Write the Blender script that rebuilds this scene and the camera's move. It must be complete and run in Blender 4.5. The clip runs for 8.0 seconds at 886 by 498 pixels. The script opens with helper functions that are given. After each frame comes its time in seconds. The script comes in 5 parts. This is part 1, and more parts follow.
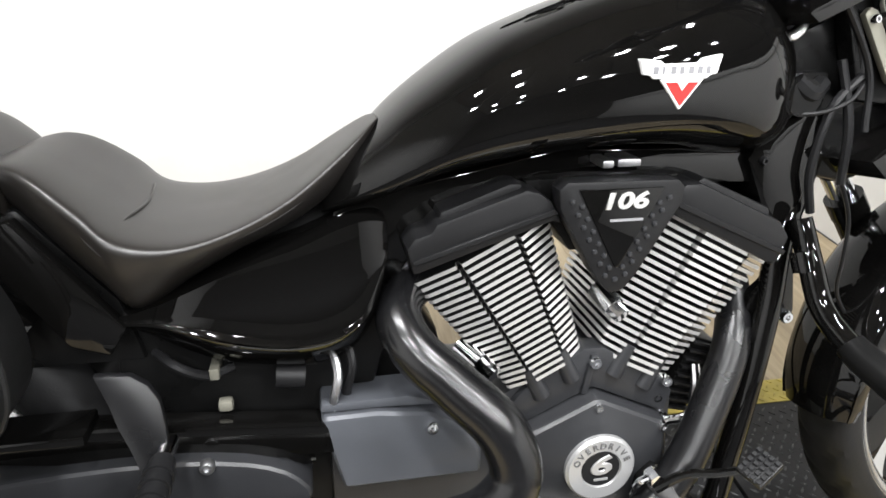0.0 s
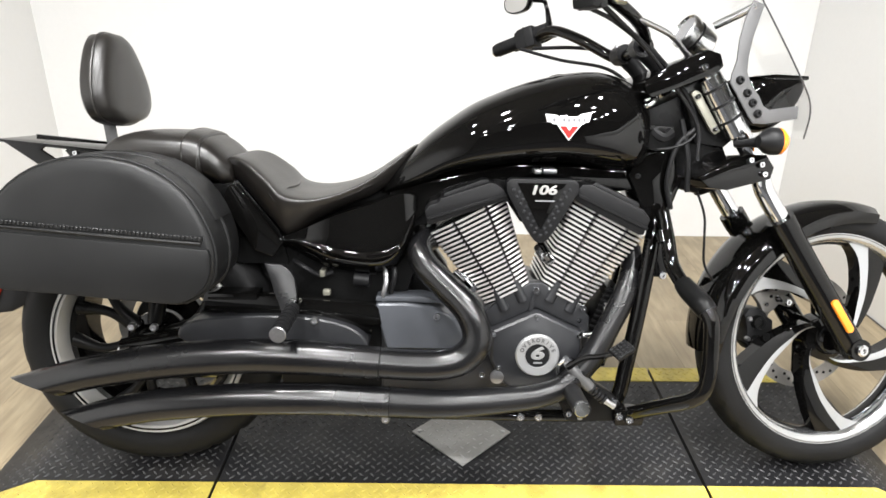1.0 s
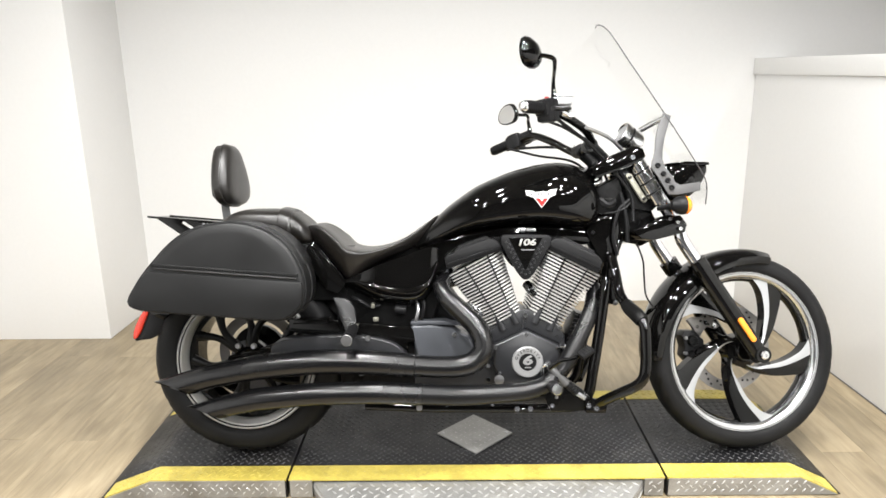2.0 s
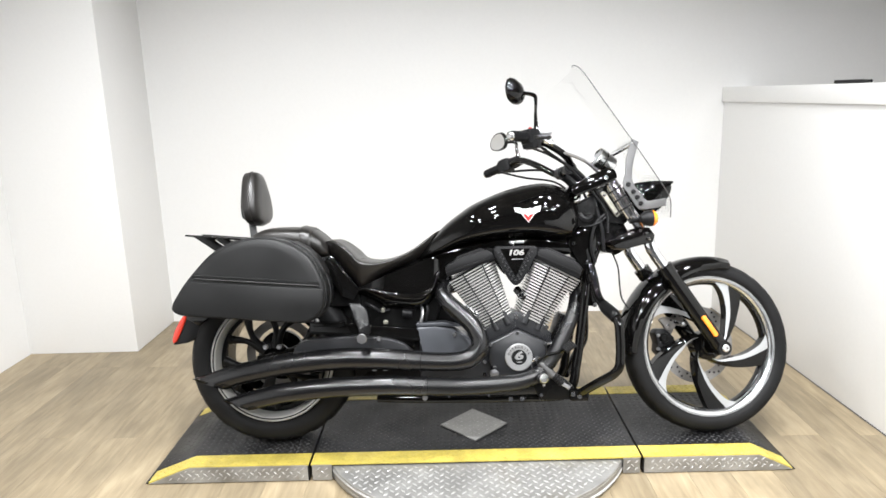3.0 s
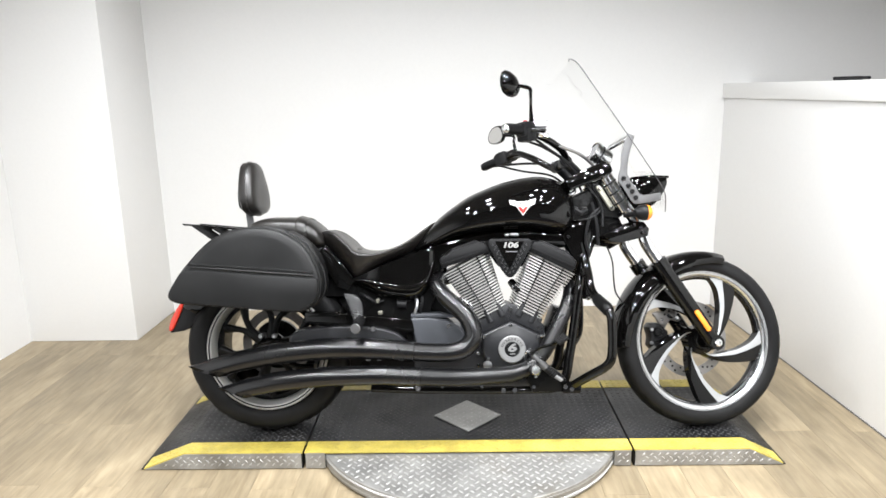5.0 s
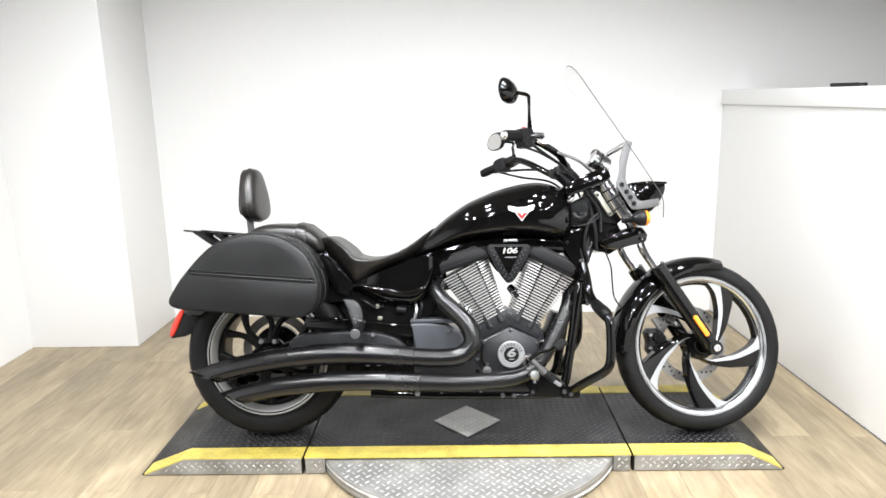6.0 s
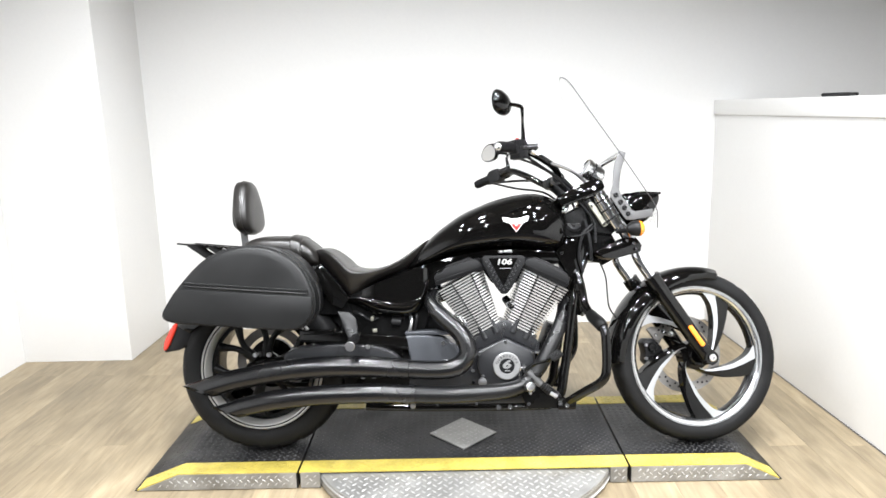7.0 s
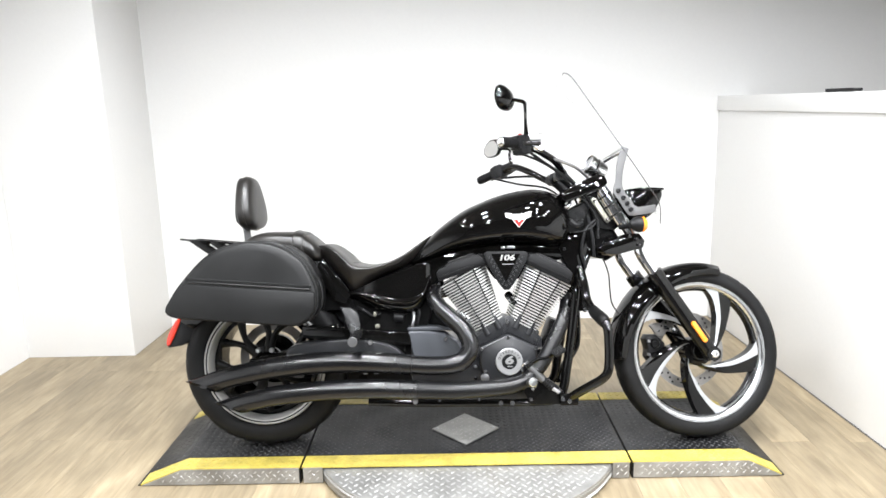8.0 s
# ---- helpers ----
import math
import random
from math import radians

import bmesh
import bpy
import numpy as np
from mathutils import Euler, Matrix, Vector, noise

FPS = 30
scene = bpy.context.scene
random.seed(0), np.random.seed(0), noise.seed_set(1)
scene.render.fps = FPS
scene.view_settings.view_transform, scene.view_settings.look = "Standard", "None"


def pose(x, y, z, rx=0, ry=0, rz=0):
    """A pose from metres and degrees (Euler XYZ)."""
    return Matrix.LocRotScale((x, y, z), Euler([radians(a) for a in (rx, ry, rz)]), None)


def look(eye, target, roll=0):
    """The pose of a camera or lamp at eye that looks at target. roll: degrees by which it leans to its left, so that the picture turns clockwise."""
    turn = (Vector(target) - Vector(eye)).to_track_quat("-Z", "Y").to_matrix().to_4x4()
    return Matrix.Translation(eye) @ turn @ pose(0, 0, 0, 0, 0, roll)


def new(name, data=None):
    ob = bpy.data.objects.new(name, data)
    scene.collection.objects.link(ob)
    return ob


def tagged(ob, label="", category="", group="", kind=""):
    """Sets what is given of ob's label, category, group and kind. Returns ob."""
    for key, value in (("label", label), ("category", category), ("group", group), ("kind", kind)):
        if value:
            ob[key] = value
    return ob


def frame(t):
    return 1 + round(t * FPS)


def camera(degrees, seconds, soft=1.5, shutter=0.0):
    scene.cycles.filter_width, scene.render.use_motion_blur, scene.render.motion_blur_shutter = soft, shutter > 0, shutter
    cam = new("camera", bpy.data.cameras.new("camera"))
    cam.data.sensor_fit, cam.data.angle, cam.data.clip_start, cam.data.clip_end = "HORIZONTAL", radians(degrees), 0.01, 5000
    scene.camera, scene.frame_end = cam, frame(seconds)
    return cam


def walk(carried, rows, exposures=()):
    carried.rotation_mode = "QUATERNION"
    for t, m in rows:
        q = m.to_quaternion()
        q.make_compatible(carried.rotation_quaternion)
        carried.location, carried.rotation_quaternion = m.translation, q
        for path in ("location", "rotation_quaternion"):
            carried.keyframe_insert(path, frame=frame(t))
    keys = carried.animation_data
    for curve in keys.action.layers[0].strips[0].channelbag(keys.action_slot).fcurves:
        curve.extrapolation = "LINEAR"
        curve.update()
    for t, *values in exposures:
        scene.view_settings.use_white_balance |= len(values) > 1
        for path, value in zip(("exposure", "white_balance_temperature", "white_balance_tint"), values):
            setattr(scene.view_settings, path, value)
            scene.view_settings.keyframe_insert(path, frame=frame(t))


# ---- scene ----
cam = camera(66.0, 8.0, soft=1.6)
PATH = [
    (0, (-0.257, -0.76, 1.136), (0.097, 0.931, 0.129), 2.4),
    (0.2, (-0.249, -0.901, 1.167), (0.004, 0.809, 0.161), 1.5),
    (0.5, (-0.205, -1.107, 1.215), (-0.107, 0.644, 0.254), -0.1),
    (0.8, (-0.145, -1.331, 1.24), (-0.115, 0.463, 0.356), 0.6),
    (1, (-0.123, -1.502, 1.252), (-0.114, 0.335, 0.463), 0.7),
    (1.2, (-0.125, -1.653, 1.264), (-0.077, 0.217, 0.556), 0.9),
    (1.5, (-0.14, -1.876, 1.29), (-0.134, 0.012, 0.631), -0.3),
    (1.7, (-0.128, -2.002, 1.301), (-0.142, -0.085, 0.731), -0.4),
    (2.8, (-0.154, -2.479, 1.349), (-0.206, -0.533, 0.891), -2.0),
    (3, (-0.141, -2.501, 1.351), (-0.159, -0.55, 0.911), -1.6),
    (3.5, (-0.143, -2.509, 1.35), (-0.204, -0.566, 0.881), -1.0),
    (4, (-0.128, -2.504, 1.355), (-0.17, -0.554, 0.911), -0.8),
    (4.5, (-0.113, -2.508, 1.342), (-0.145, -0.56, 0.888), -1.0),
    (6, (-0.097, -2.531, 1.34), (-0.133, -0.579, 0.906), -1.1),
    (6.5, (-0.097, -2.528, 1.347), (-0.126, -0.571, 0.937), -1.1),
    (7, (-0.094, -2.527, 1.343), (-0.116, -0.569, 0.939), -1.4),
    (7.5, (-0.098, -2.527, 1.335), (-0.126, -0.571, 0.92), -1.3),
    (8, (-0.095, -2.527, 1.34), (-0.124, -0.57, 0.926), -1.4),
]
walk(cam, [(t, look(eye, target, roll)) for t, eye, target, roll in PATH],
     exposures=[(0, 0.15, 6600, 10), (1.0, 0.17, 6700, 10), (1.5, 0.11, 6850, 10), (3.0, 0.08, 6560, 10), (3.7, 0.07, 6540, 10), (4.5, 0.06, 6520, 10), (6.0, 0.22, 6500, 10), (8.0, 0.30, 6450, 10)])

# ---- light ----
world = bpy.data.worlds.new("world")
scene.world = world
world.use_nodes = True
world.node_tree.nodes["Background"].inputs[0].default_value = (0.9, 0.95, 1.0, 1)
world.node_tree.nodes["Background"].inputs[1].default_value = 0.05
LAMP_WATTS = 25.0


# ---- materials ----
def material(name, color, rough=0.5, metal=0.0, coat=0.0, grain=0.0, grain_scale=200.0, bump=0.0, stain=0.0, stain_scale=6.0, rough_var=0.0, spec=0.5, wear=None):
    m = bpy.data.materials.new(name)
    m.use_nodes = True
    nt = m.node_tree
    b = nt.nodes["Principled BSDF"]
    b.inputs["Base Color"].default_value = (*color, 1)
    b.inputs["Roughness"].default_value = rough
    b.inputs["Metallic"].default_value = metal
    b.inputs["Coat Weight"].default_value = coat
    b.inputs["Coat Roughness"].default_value = 0.03
    b.inputs["Specular IOR Level"].default_value = spec
    co = nt.nodes.new("ShaderNodeTexCoord")
    fine = nt.nodes.new("ShaderNodeTexNoise")
    fine.inputs["Scale"].default_value = grain_scale
    fine.inputs["Detail"].default_value = 4
    nt.links.new(co.outputs["Object"], fine.inputs["Vector"])
    wide = nt.nodes.new("ShaderNodeTexNoise")
    wide.inputs["Scale"].default_value = stain_scale
    wide.inputs["Detail"].default_value = 5
    nt.links.new(co.outputs["Object"], wide.inputs["Vector"])
    if grain or stain:
        r1 = nt.nodes.new("ShaderNodeMapRange")
        r1.inputs[3].default_value, r1.inputs[4].default_value = 1 - grain, 1 + grain
        nt.links.new(fine.outputs[0], r1.inputs[0])
        r2 = nt.nodes.new("ShaderNodeMapRange")
        r2.inputs[1].default_value, r2.inputs[2].default_value = 0.3, 0.7
        r2.inputs[3].default_value, r2.inputs[4].default_value = 1 - stain, 1 + stain
        nt.links.new(wide.outputs[0], r2.inputs[0])
        mul = nt.nodes.new("ShaderNodeMath")
        mul.operation = "MULTIPLY"
        nt.links.new(r1.outputs[0], mul.inputs[0])
        nt.links.new(r2.outputs[0], mul.inputs[1])
        vec = nt.nodes.new("ShaderNodeVectorMath")
        vec.operation = "SCALE"
        vec.inputs[0].default_value = color
        nt.links.new(mul.outputs[0], vec.inputs["Scale"])
        nt.links.new(vec.outputs[0], b.inputs["Base Color"])
    if wear:
        # scuffs: (colour, scale, start, end)
        tint, scale, lo, hi = wear
        patch = nt.nodes.new("ShaderNodeTexNoise")
        patch.inputs["Scale"].default_value = scale
        patch.inputs["Detail"].default_value = 8
        patch.inputs["Roughness"].default_value = 0.7
        nt.links.new(co.outputs["Object"], patch.inputs["Vector"])
        r4 = nt.nodes.new("ShaderNodeMapRange")
        r4.inputs[1].default_value, r4.inputs[2].default_value = lo, hi
        nt.links.new(patch.outputs[0], r4.inputs[0])
        mix = nt.nodes.new("ShaderNodeMix")
        mix.data_type = "RGBA"
        nt.links.new(r4.outputs[0], mix.inputs[0])
        nt.links.new(b.inputs["Base Color"].links[0].from_socket, mix.inputs[6])
        mix.inputs[7].default_value = (*tint, 1)
        nt.links.new(mix.outputs[2], b.inputs["Base Color"])
    if rough_var:
        r3 = nt.nodes.new("ShaderNodeMapRange")
        r3.inputs[1].default_value, r3.inputs[2].default_value = 0.3, 0.7
        r3.inputs[3].default_value, r3.inputs[4].default_value = max(0, rough - rough_var), rough + rough_var
        nt.links.new(wide.outputs[0], r3.inputs[0])
        nt.links.new(r3.outputs[0], b.inputs["Roughness"])
    if bump:
        bn = nt.nodes.new("ShaderNodeBump")
        bn.inputs["Strength"].default_value = bump
        bn.inputs["Distance"].default_value = 0.001
        nt.links.new(fine.outputs[0], bn.inputs["Height"])
        nt.links.new(bn.outputs[0], b.inputs["Normal"])
    return m


GLOSS = material("gloss_black_paint", (0.0025, 0.0024, 0.0023), 0.10, coat=0.7, rough_var=0.03, spec=0.0)
SATIN = material("satin_black_metal", (0.0042, 0.0042, 0.0046), 0.25, rough_var=0.04, stain=0.2, grain=0.03, spec=0.55)
HEADER = material("heat_dulled_black_metal", (0.0055, 0.0055, 0.0060), 0.30, rough_var=0.05, stain=0.3, grain=0.08, spec=0.33)
ENGINE = material("engine_black_coat", (0.0078, 0.0078, 0.0083), 0.42, spec=0.22, grain=0.3, grain_scale=500, bump=0.25, stain=0.2)
CASE = material("crankcase_paint", (0.0170, 0.0175, 0.0192), 0.34, grain=0.2, grain_scale=500, bump=0.15, stain=0.2, spec=0.45)
MEDAL = material("bright_satin_badge", (0.42, 0.42, 0.42), 0.32, metal=0.6, grain=0.08, grain_scale=900)
GREYCOVER = material("grey_cover_paint", (0.068, 0.072, 0.081), 0.36, metal=0.2, grain=0.1, grain_scale=600, stain=0.15, bump=0.1)
LEATHER = material("seat_leather", (0.0105, 0.0092, 0.0081), 0.36, grain=0.15, grain_scale=800, bump=0.12, stain=0.3, stain_scale=5, rough_var=0.06, spec=0.6)
VINYL = material("bag_vinyl", (0.0095, 0.0096, 0.0097), 0.40, spec=0.32, grain=0.15, grain_scale=900, bump=0.3, stain=0.25, rough_var=0.06)
TYRE = material("tyre_rubber", (0.0080, 0.0080, 0.0083), 0.55, spec=0.17, grain=0.25, grain_scale=300, stain=0.35, bump=0.25)
PLASTIC = material("black_plastic", (0.008, 0.008, 0.0085), 0.42, spec=0.22, grain=0.2, bump=0.2, stain=0.2)
DARKPART = material("dark_frame_parts", (0.005, 0.005, 0.005), 0.3, spec=0.14, stain=0.3, rough_var=0.15)
SPOKEFACE = material("machined_spoke_face", (0.42, 0.43, 0.44), 0.34, metal=0.6, grain=0.08, grain_scale=400)
CHROME = material("chrome", (0.75, 0.76, 0.78), 0.1, metal=1.0, rough_var=0.05)
RIMALU = material("machined_rim", (0.56, 0.57, 0.58), 0.20, metal=0.95, grain=0.08, grain_scale=700, stain=0.12, stain_scale=14, rough_var=0.08)
ALU = material("polished_aluminium", (0.78, 0.79, 0.8), 0.2, metal=1.0, stain=0.08, stain_scale=20, rough_var=0.08)
MACHINED = material("machined_fin_edge", (0.60, 0.595, 0.58), 0.30, metal=0.6, grain=0.1, grain_scale=800)
STEEL = material("brushed_steel", (0.45, 0.45, 0.46), 0.35, metal=1.0, grain=0.2, stain=0.2)
DULLSTEEL = material("dull_steel", (0.12, 0.12, 0.12), 0.45, metal=0.4, grain=0.15, stain=0.2)
DISC = material("ground_brake_disc", (0.26, 0.25, 0.24), 0.42, metal=0.7, grain=0.15, grain_scale=500, stain=0.2)
DIAL = material("grey_gauge_face", (0.20, 0.20, 0.205), 0.25, coat=0.5, stain=0.1)
ORANGE = material("amber_lens", (0.95, 0.28, 0.02), 0.18, coat=0.6)
REDLENS = material("red_lens", (0.52, 0.035, 0.018), 0.2, coat=0.6)
WHITEPRINT = material("white_print", (0.75, 0.75, 0.75), 0.4, stain=0.05)
REDPRINT = material("red_print", (0.42, 0.02, 0.018), 0.35, stain=0.05)
GREYPRINT = material("grey_print", (0.2, 0.2, 0.21), 0.4)
MIRROR = material("mirror_glass", (0.85, 0.85, 0.85), 0.02, metal=1.0)
WALLPAINT = material("white_wall_paint", (0.79, 0.788, 0.778), 0.55, grain=0.02, grain_scale=60, stain=0.006, stain_scale=1.2, bump=0.05)
RUBBERMAT = material("black_tread_rubber", (0.010, 0.010, 0.011), 0.42, wear=((0.045, 0.042, 0.038), 6.0, 0.55, 0.85), spec=0.3, grain=0.3, grain_scale=150, stain=0.35, stain_scale=7, rough_var=0.12)
YELLOW = material("yellow_safety_paint", (0.48, 0.385, 0.078), 0.44, wear=((0.16, 0.125, 0.04), 14.0, 0.58, 0.76), grain=0.18, grain_scale=60, stain=0.22, stain_scale=12, bump=0.25)
# paler copy of PLATE: the highlights on raised lugs are put into the colour
PLATELUG = material("highlit_plate_lugs", (0.41, 0.405, 0.39), 0.36, metal=0.5, grain=0.15, stain=0.2)
PLATE = material("diamond_plate_aluminium", (0.28, 0.276, 0.264), 0.38, wear=((0.18, 0.165, 0.14), 5.0, 0.52, 0.74), metal=0.45, grain=0.15, stain=0.25, stain_scale=9, rough_var=0.1)
# lighter than RUBBERMAT for wear, and for lug highlights painted into the colour
LUGS = material("worn_highlit_rubber_lugs", (0.046, 0.046, 0.047), 0.38, grain=0.3, grain_scale=150, stain=0.5, stain_scale=6, rough_var=0.1)
EDGEDARK = material("polished_sheet_edge", (0.06, 0.06, 0.065), 0.3)
BRACKET = material("grey_bracket_metal", (0.105, 0.104, 0.105), 0.45, metal=0.2, grain=0.12, grain_scale=500, stain=0.12)
ZINC = material("zinc_plated_steel", (0.22, 0.213, 0.175), 0.38, metal=0.5, stain=0.12)
BRAID = material("braided_line", (0.5, 0.5, 0.51), 0.28, metal=1.0, grain=0.35, grain_scale=900, bump=0.4)
CEILING = material("tan_ceiling", (0.52, 0.48, 0.43), 0.8, stain=0.1)
# made-up dark floor out of view, keeps reflections in the black paint deep
FLOORBASE = material("unseen_dark_floor", (0.045, 0.045, 0.047), 0.9, grain=0.3, stain=0.15, spec=0.1)
# for walls out of view; grey is picked so the bike mirrors something dark
FARWALL = material("unseen_grey_wall", (0.13, 0.128, 0.122), 0.6, stain=0.05)


def clear_sheet(name):
    m = bpy.data.materials.new(name)
    m.use_nodes = True
    nt = m.node_tree
    nt.nodes.remove(nt.nodes["Principled BSDF"])
    out = nt.nodes["Material Output"]
    tr = nt.nodes.new("ShaderNodeBsdfTransparent")
    tr.inputs[0].default_value = (0.994, 0.995, 0.995, 1)
    gl = nt.nodes.new("ShaderNodeBsdfGlossy")
    gl.inputs["Roughness"].default_value = 0.03
    fr = nt.nodes.new("ShaderNodeFresnel")
    fr.inputs[0].default_value = 1.12
    mix = nt.nodes.new("ShaderNodeMixShader")
    less = nt.nodes.new("ShaderNodeMath")
    less.operation = "MULTIPLY"
    less.inputs[1].default_value = 0.10
    nt.links.new(fr.outputs[0], less.inputs[0])
    nt.links.new(less.outputs[0], mix.inputs[0])
    nt.links.new(tr.outputs[0], mix.inputs[1])
    nt.links.new(gl.outputs[0], mix.inputs[2])
    nt.links.new(mix.outputs[0], out.inputs[0])
    return m


SHIELD = clear_sheet("clear_acrylic")


def wood():
    m = bpy.data.materials.new("laminate_oak")
    m.use_nodes = True
    nt = m.node_tree
    b = nt.nodes["Principled BSDF"]
    co = nt.nodes.new("ShaderNodeTexCoord")
    info = nt.nodes.new("ShaderNodeObjectInfo")
    shift = nt.nodes.new("ShaderNodeVectorMath")
    shift.operation = "ADD"
    rnd = nt.nodes.new("ShaderNodeVectorMath")
    rnd.operation = "SCALE"
    rnd.inputs[0].default_value = (7.0, 13.0, 3.0)
    nt.links.new(info.outputs["Random"], rnd.inputs["Scale"])
    nt.links.new(co.outputs["Object"], shift.inputs[0])
    nt.links.new(rnd.outputs[0], shift.inputs[1])
    mp = nt.nodes.new("ShaderNodeMapping")
    mp.inputs["Scale"].default_value = (1.0, 0.10, 1.0)
    nt.links.new(shift.outputs[0], mp.inputs[0])
    n1 = nt.nodes.new("ShaderNodeTexNoise")
    n1.inputs["Scale"].default_value = 52
    n1.inputs["Detail"].default_value = 6
    n1.inputs["Distortion"].default_value = 0.6
    nt.links.new(mp.outputs[0], n1.inputs[0])
    mp2 = nt.nodes.new("ShaderNodeMapping")
    mp2.inputs["Scale"].default_value = (1.0, 0.42, 1.0)
    nt.links.new(shift.outputs[0], mp2.inputs[0])
    n2 = nt.nodes.new("ShaderNodeTexNoise")
    n2.inputs["Scale"].default_value = 10
    n2.inputs["Detail"].default_value = 6
    nt.links.new(mp2.outputs[0], n2.inputs[0])
    r1 = nt.nodes.new("ShaderNodeValToRGB")
    r1.color_ramp.elements[0].position, r1.color_ramp.elements[0].color = 0.3, (0.228, 0.178, 0.110, 1)
    r1.color_ramp.elements[1].position, r1.color_ramp.elements[1].color = 0.7, (0.323, 0.262, 0.170, 1)
    nt.links.new(n1.outputs[0], r1.inputs[0])
    r2 = nt.nodes.new("ShaderNodeMapRange")
    r2.inputs[1].default_value, r2.inputs[2].default_value = 0.3, 0.7
    r2.inputs[3].default_value, r2.inputs[4].default_value = 0.78, 1.15
    nt.links.new(n2.outputs[0], r2.inputs[0])
    r3 = nt.nodes.new("ShaderNodeMapRange")
    r3.inputs[3].default_value, r3.inputs[4].default_value = 0.82, 1.14
    nt.links.new(info.outputs["Random"], r3.inputs[0])
    mul = nt.nodes.new("ShaderNodeMath")
    mul.operation = "MULTIPLY"
    nt.links.new(r2.outputs[0], mul.inputs[0])
    nt.links.new(r3.outputs[0], mul.inputs[1])
    sc = nt.nodes.new("ShaderNodeVectorMath")
    sc.operation = "SCALE"
    nt.links.new(r1.outputs[0], sc.inputs[0])
    nt.links.new(mul.outputs[0], sc.inputs["Scale"])
    nt.links.new(sc.outputs[0], b.inputs["Base Color"])
    b.inputs["Roughness"].default_value = 0.42
    bn = nt.nodes.new("ShaderNodeBump")
    bn.inputs["Strength"].default_value = 0.15
    bn.inputs["Distance"].default_value = 0.001
    nt.links.new(n1.outputs[0], bn.inputs["Height"])
    nt.links.new(bn.outputs[0], b.inputs["Normal"])
    return m


WOOD = wood()


# ---- mesh helpers ----
def mesh_of(name, bm, mats, angle=35):
    bmesh.ops.recalc_face_normals(bm, faces=bm.faces)
    me = bpy.data.meshes.new(name)
    bm.to_mesh(me)
    bm.free()
    for m in mats if isinstance(mats, (list, tuple)) else (mats,):
        me.materials.append(m)
    for p in me.polygons:
        p.use_smooth = True
    me.set_sharp_from_angle(angle=radians(angle))
    return me


def part(name, bm, mats, parent, label="", xf=None, angle=35):
    """One mesh object under a thing or under a part."""
    if xf is not None:
        bmesh.ops.transform(bm, matrix=xf, verts=bm.verts)
    ob = new(name, mesh_of(name, bm, mats, angle))
    ob.parent = parent
    if label:
        tagged(ob, label)
    return ob


def joined(*bms):
    """All the bmeshes in one."""
    out = bmesh.new()
    for b in bms:
        me = bpy.data.meshes.new("tmp")
        b.to_mesh(me)
        b.free()
        out.from_mesh(me)
        bpy.data.meshes.remove(me)
    return out


def moved(bm, m):
    bmesh.ops.transform(bm, matrix=m, verts=bm.verts)
    return bm


def bevelled(bm, width, segments=2, angle=30):
    edges = [e for e in bm.edges if len(e.link_faces) == 2 and e.calc_face_angle(0) > radians(angle)]
    bmesh.ops.bevel(bm, geom=edges, offset=width, segments=segments, affect="EDGES", profile=0.6, clamp_overlap=True)
    return bm


def box(x0, x1, y0, y1, z0, z1, bevel=0.004, segments=2):
    bm = bmesh.new()
    bmesh.ops.create_cube(bm, size=1)
    bmesh.ops.transform(bm, matrix=Matrix.Translation(((x0 + x1) / 2, (y0 + y1) / 2, (z0 + z1) / 2)) @ Matrix.Diagonal((x1 - x0, y1 - y0, z1 - z0, 1)), verts=bm.verts)
    return bevelled(bm, bevel, segments) if bevel else bm


def slab(profile, y0, y1, bevel=0.004, segments=2):
    """A plate with the outline profile in x and z, from y0 to y1."""
    bm = bmesh.new()
    near = [bm.verts.new((x, y0, z)) for x, z in profile]
    far = [bm.verts.new((x, y1, z)) for x, z in profile]
    bm.faces.new(near)
    bm.faces.new(far[::-1])
    n = len(profile)
    for i in range(n):
        bm.faces.new((near[i], far[i], far[(i + 1) % n], near[(i + 1) % n]))
    bmesh.ops.recalc_face_normals(bm, faces=bm.faces)
    return bevelled(bm, bevel, segments, 25) if bevel else bm


def catmull(points, steps=8, closed=False):
    pts = [Vector(p) for p in points]
    n = len(pts)
    out = []
    for i in range(n if closed else n - 1):
        p1, p2 = pts[i], pts[(i + 1) % n]
        p0 = pts[i - 1] if closed or i > 0 else p1 * 2 - p2
        p3 = pts[(i + 2) % n] if closed or i + 2 < n else p2 * 2 - p1
        for k in range(steps):
            t = k / steps
            out.append(0.5 * (2 * p1 + (p2 - p0) * t + (2 * p0 - 5 * p1 + 4 * p2 - p3) * t * t + (3 * p1 - p0 - 3 * p2 + p3) * t ** 3))
    if not closed:
        out.append(pts[-1])
    return out


def smooth2(profile, steps=5):
    return [(p.x, p.y) for p in catmull([(x, z, 0) for x, z in profile], steps, True)]


def loft(rings, cap=True):
    bm = bmesh.new()
    vs = [[bm.verts.new(p) for p in r] for r in rings]
    n = len(vs[0])
    for a, b in zip(vs, vs[1:]):
        for i in range(n):
            bm.faces.new((a[i], a[(i + 1) % n], b[(i + 1) % n], b[i]))
    if cap:
        bm.faces.new(vs[0][::-1])
        bm.faces.new(vs[-1])
    return bm


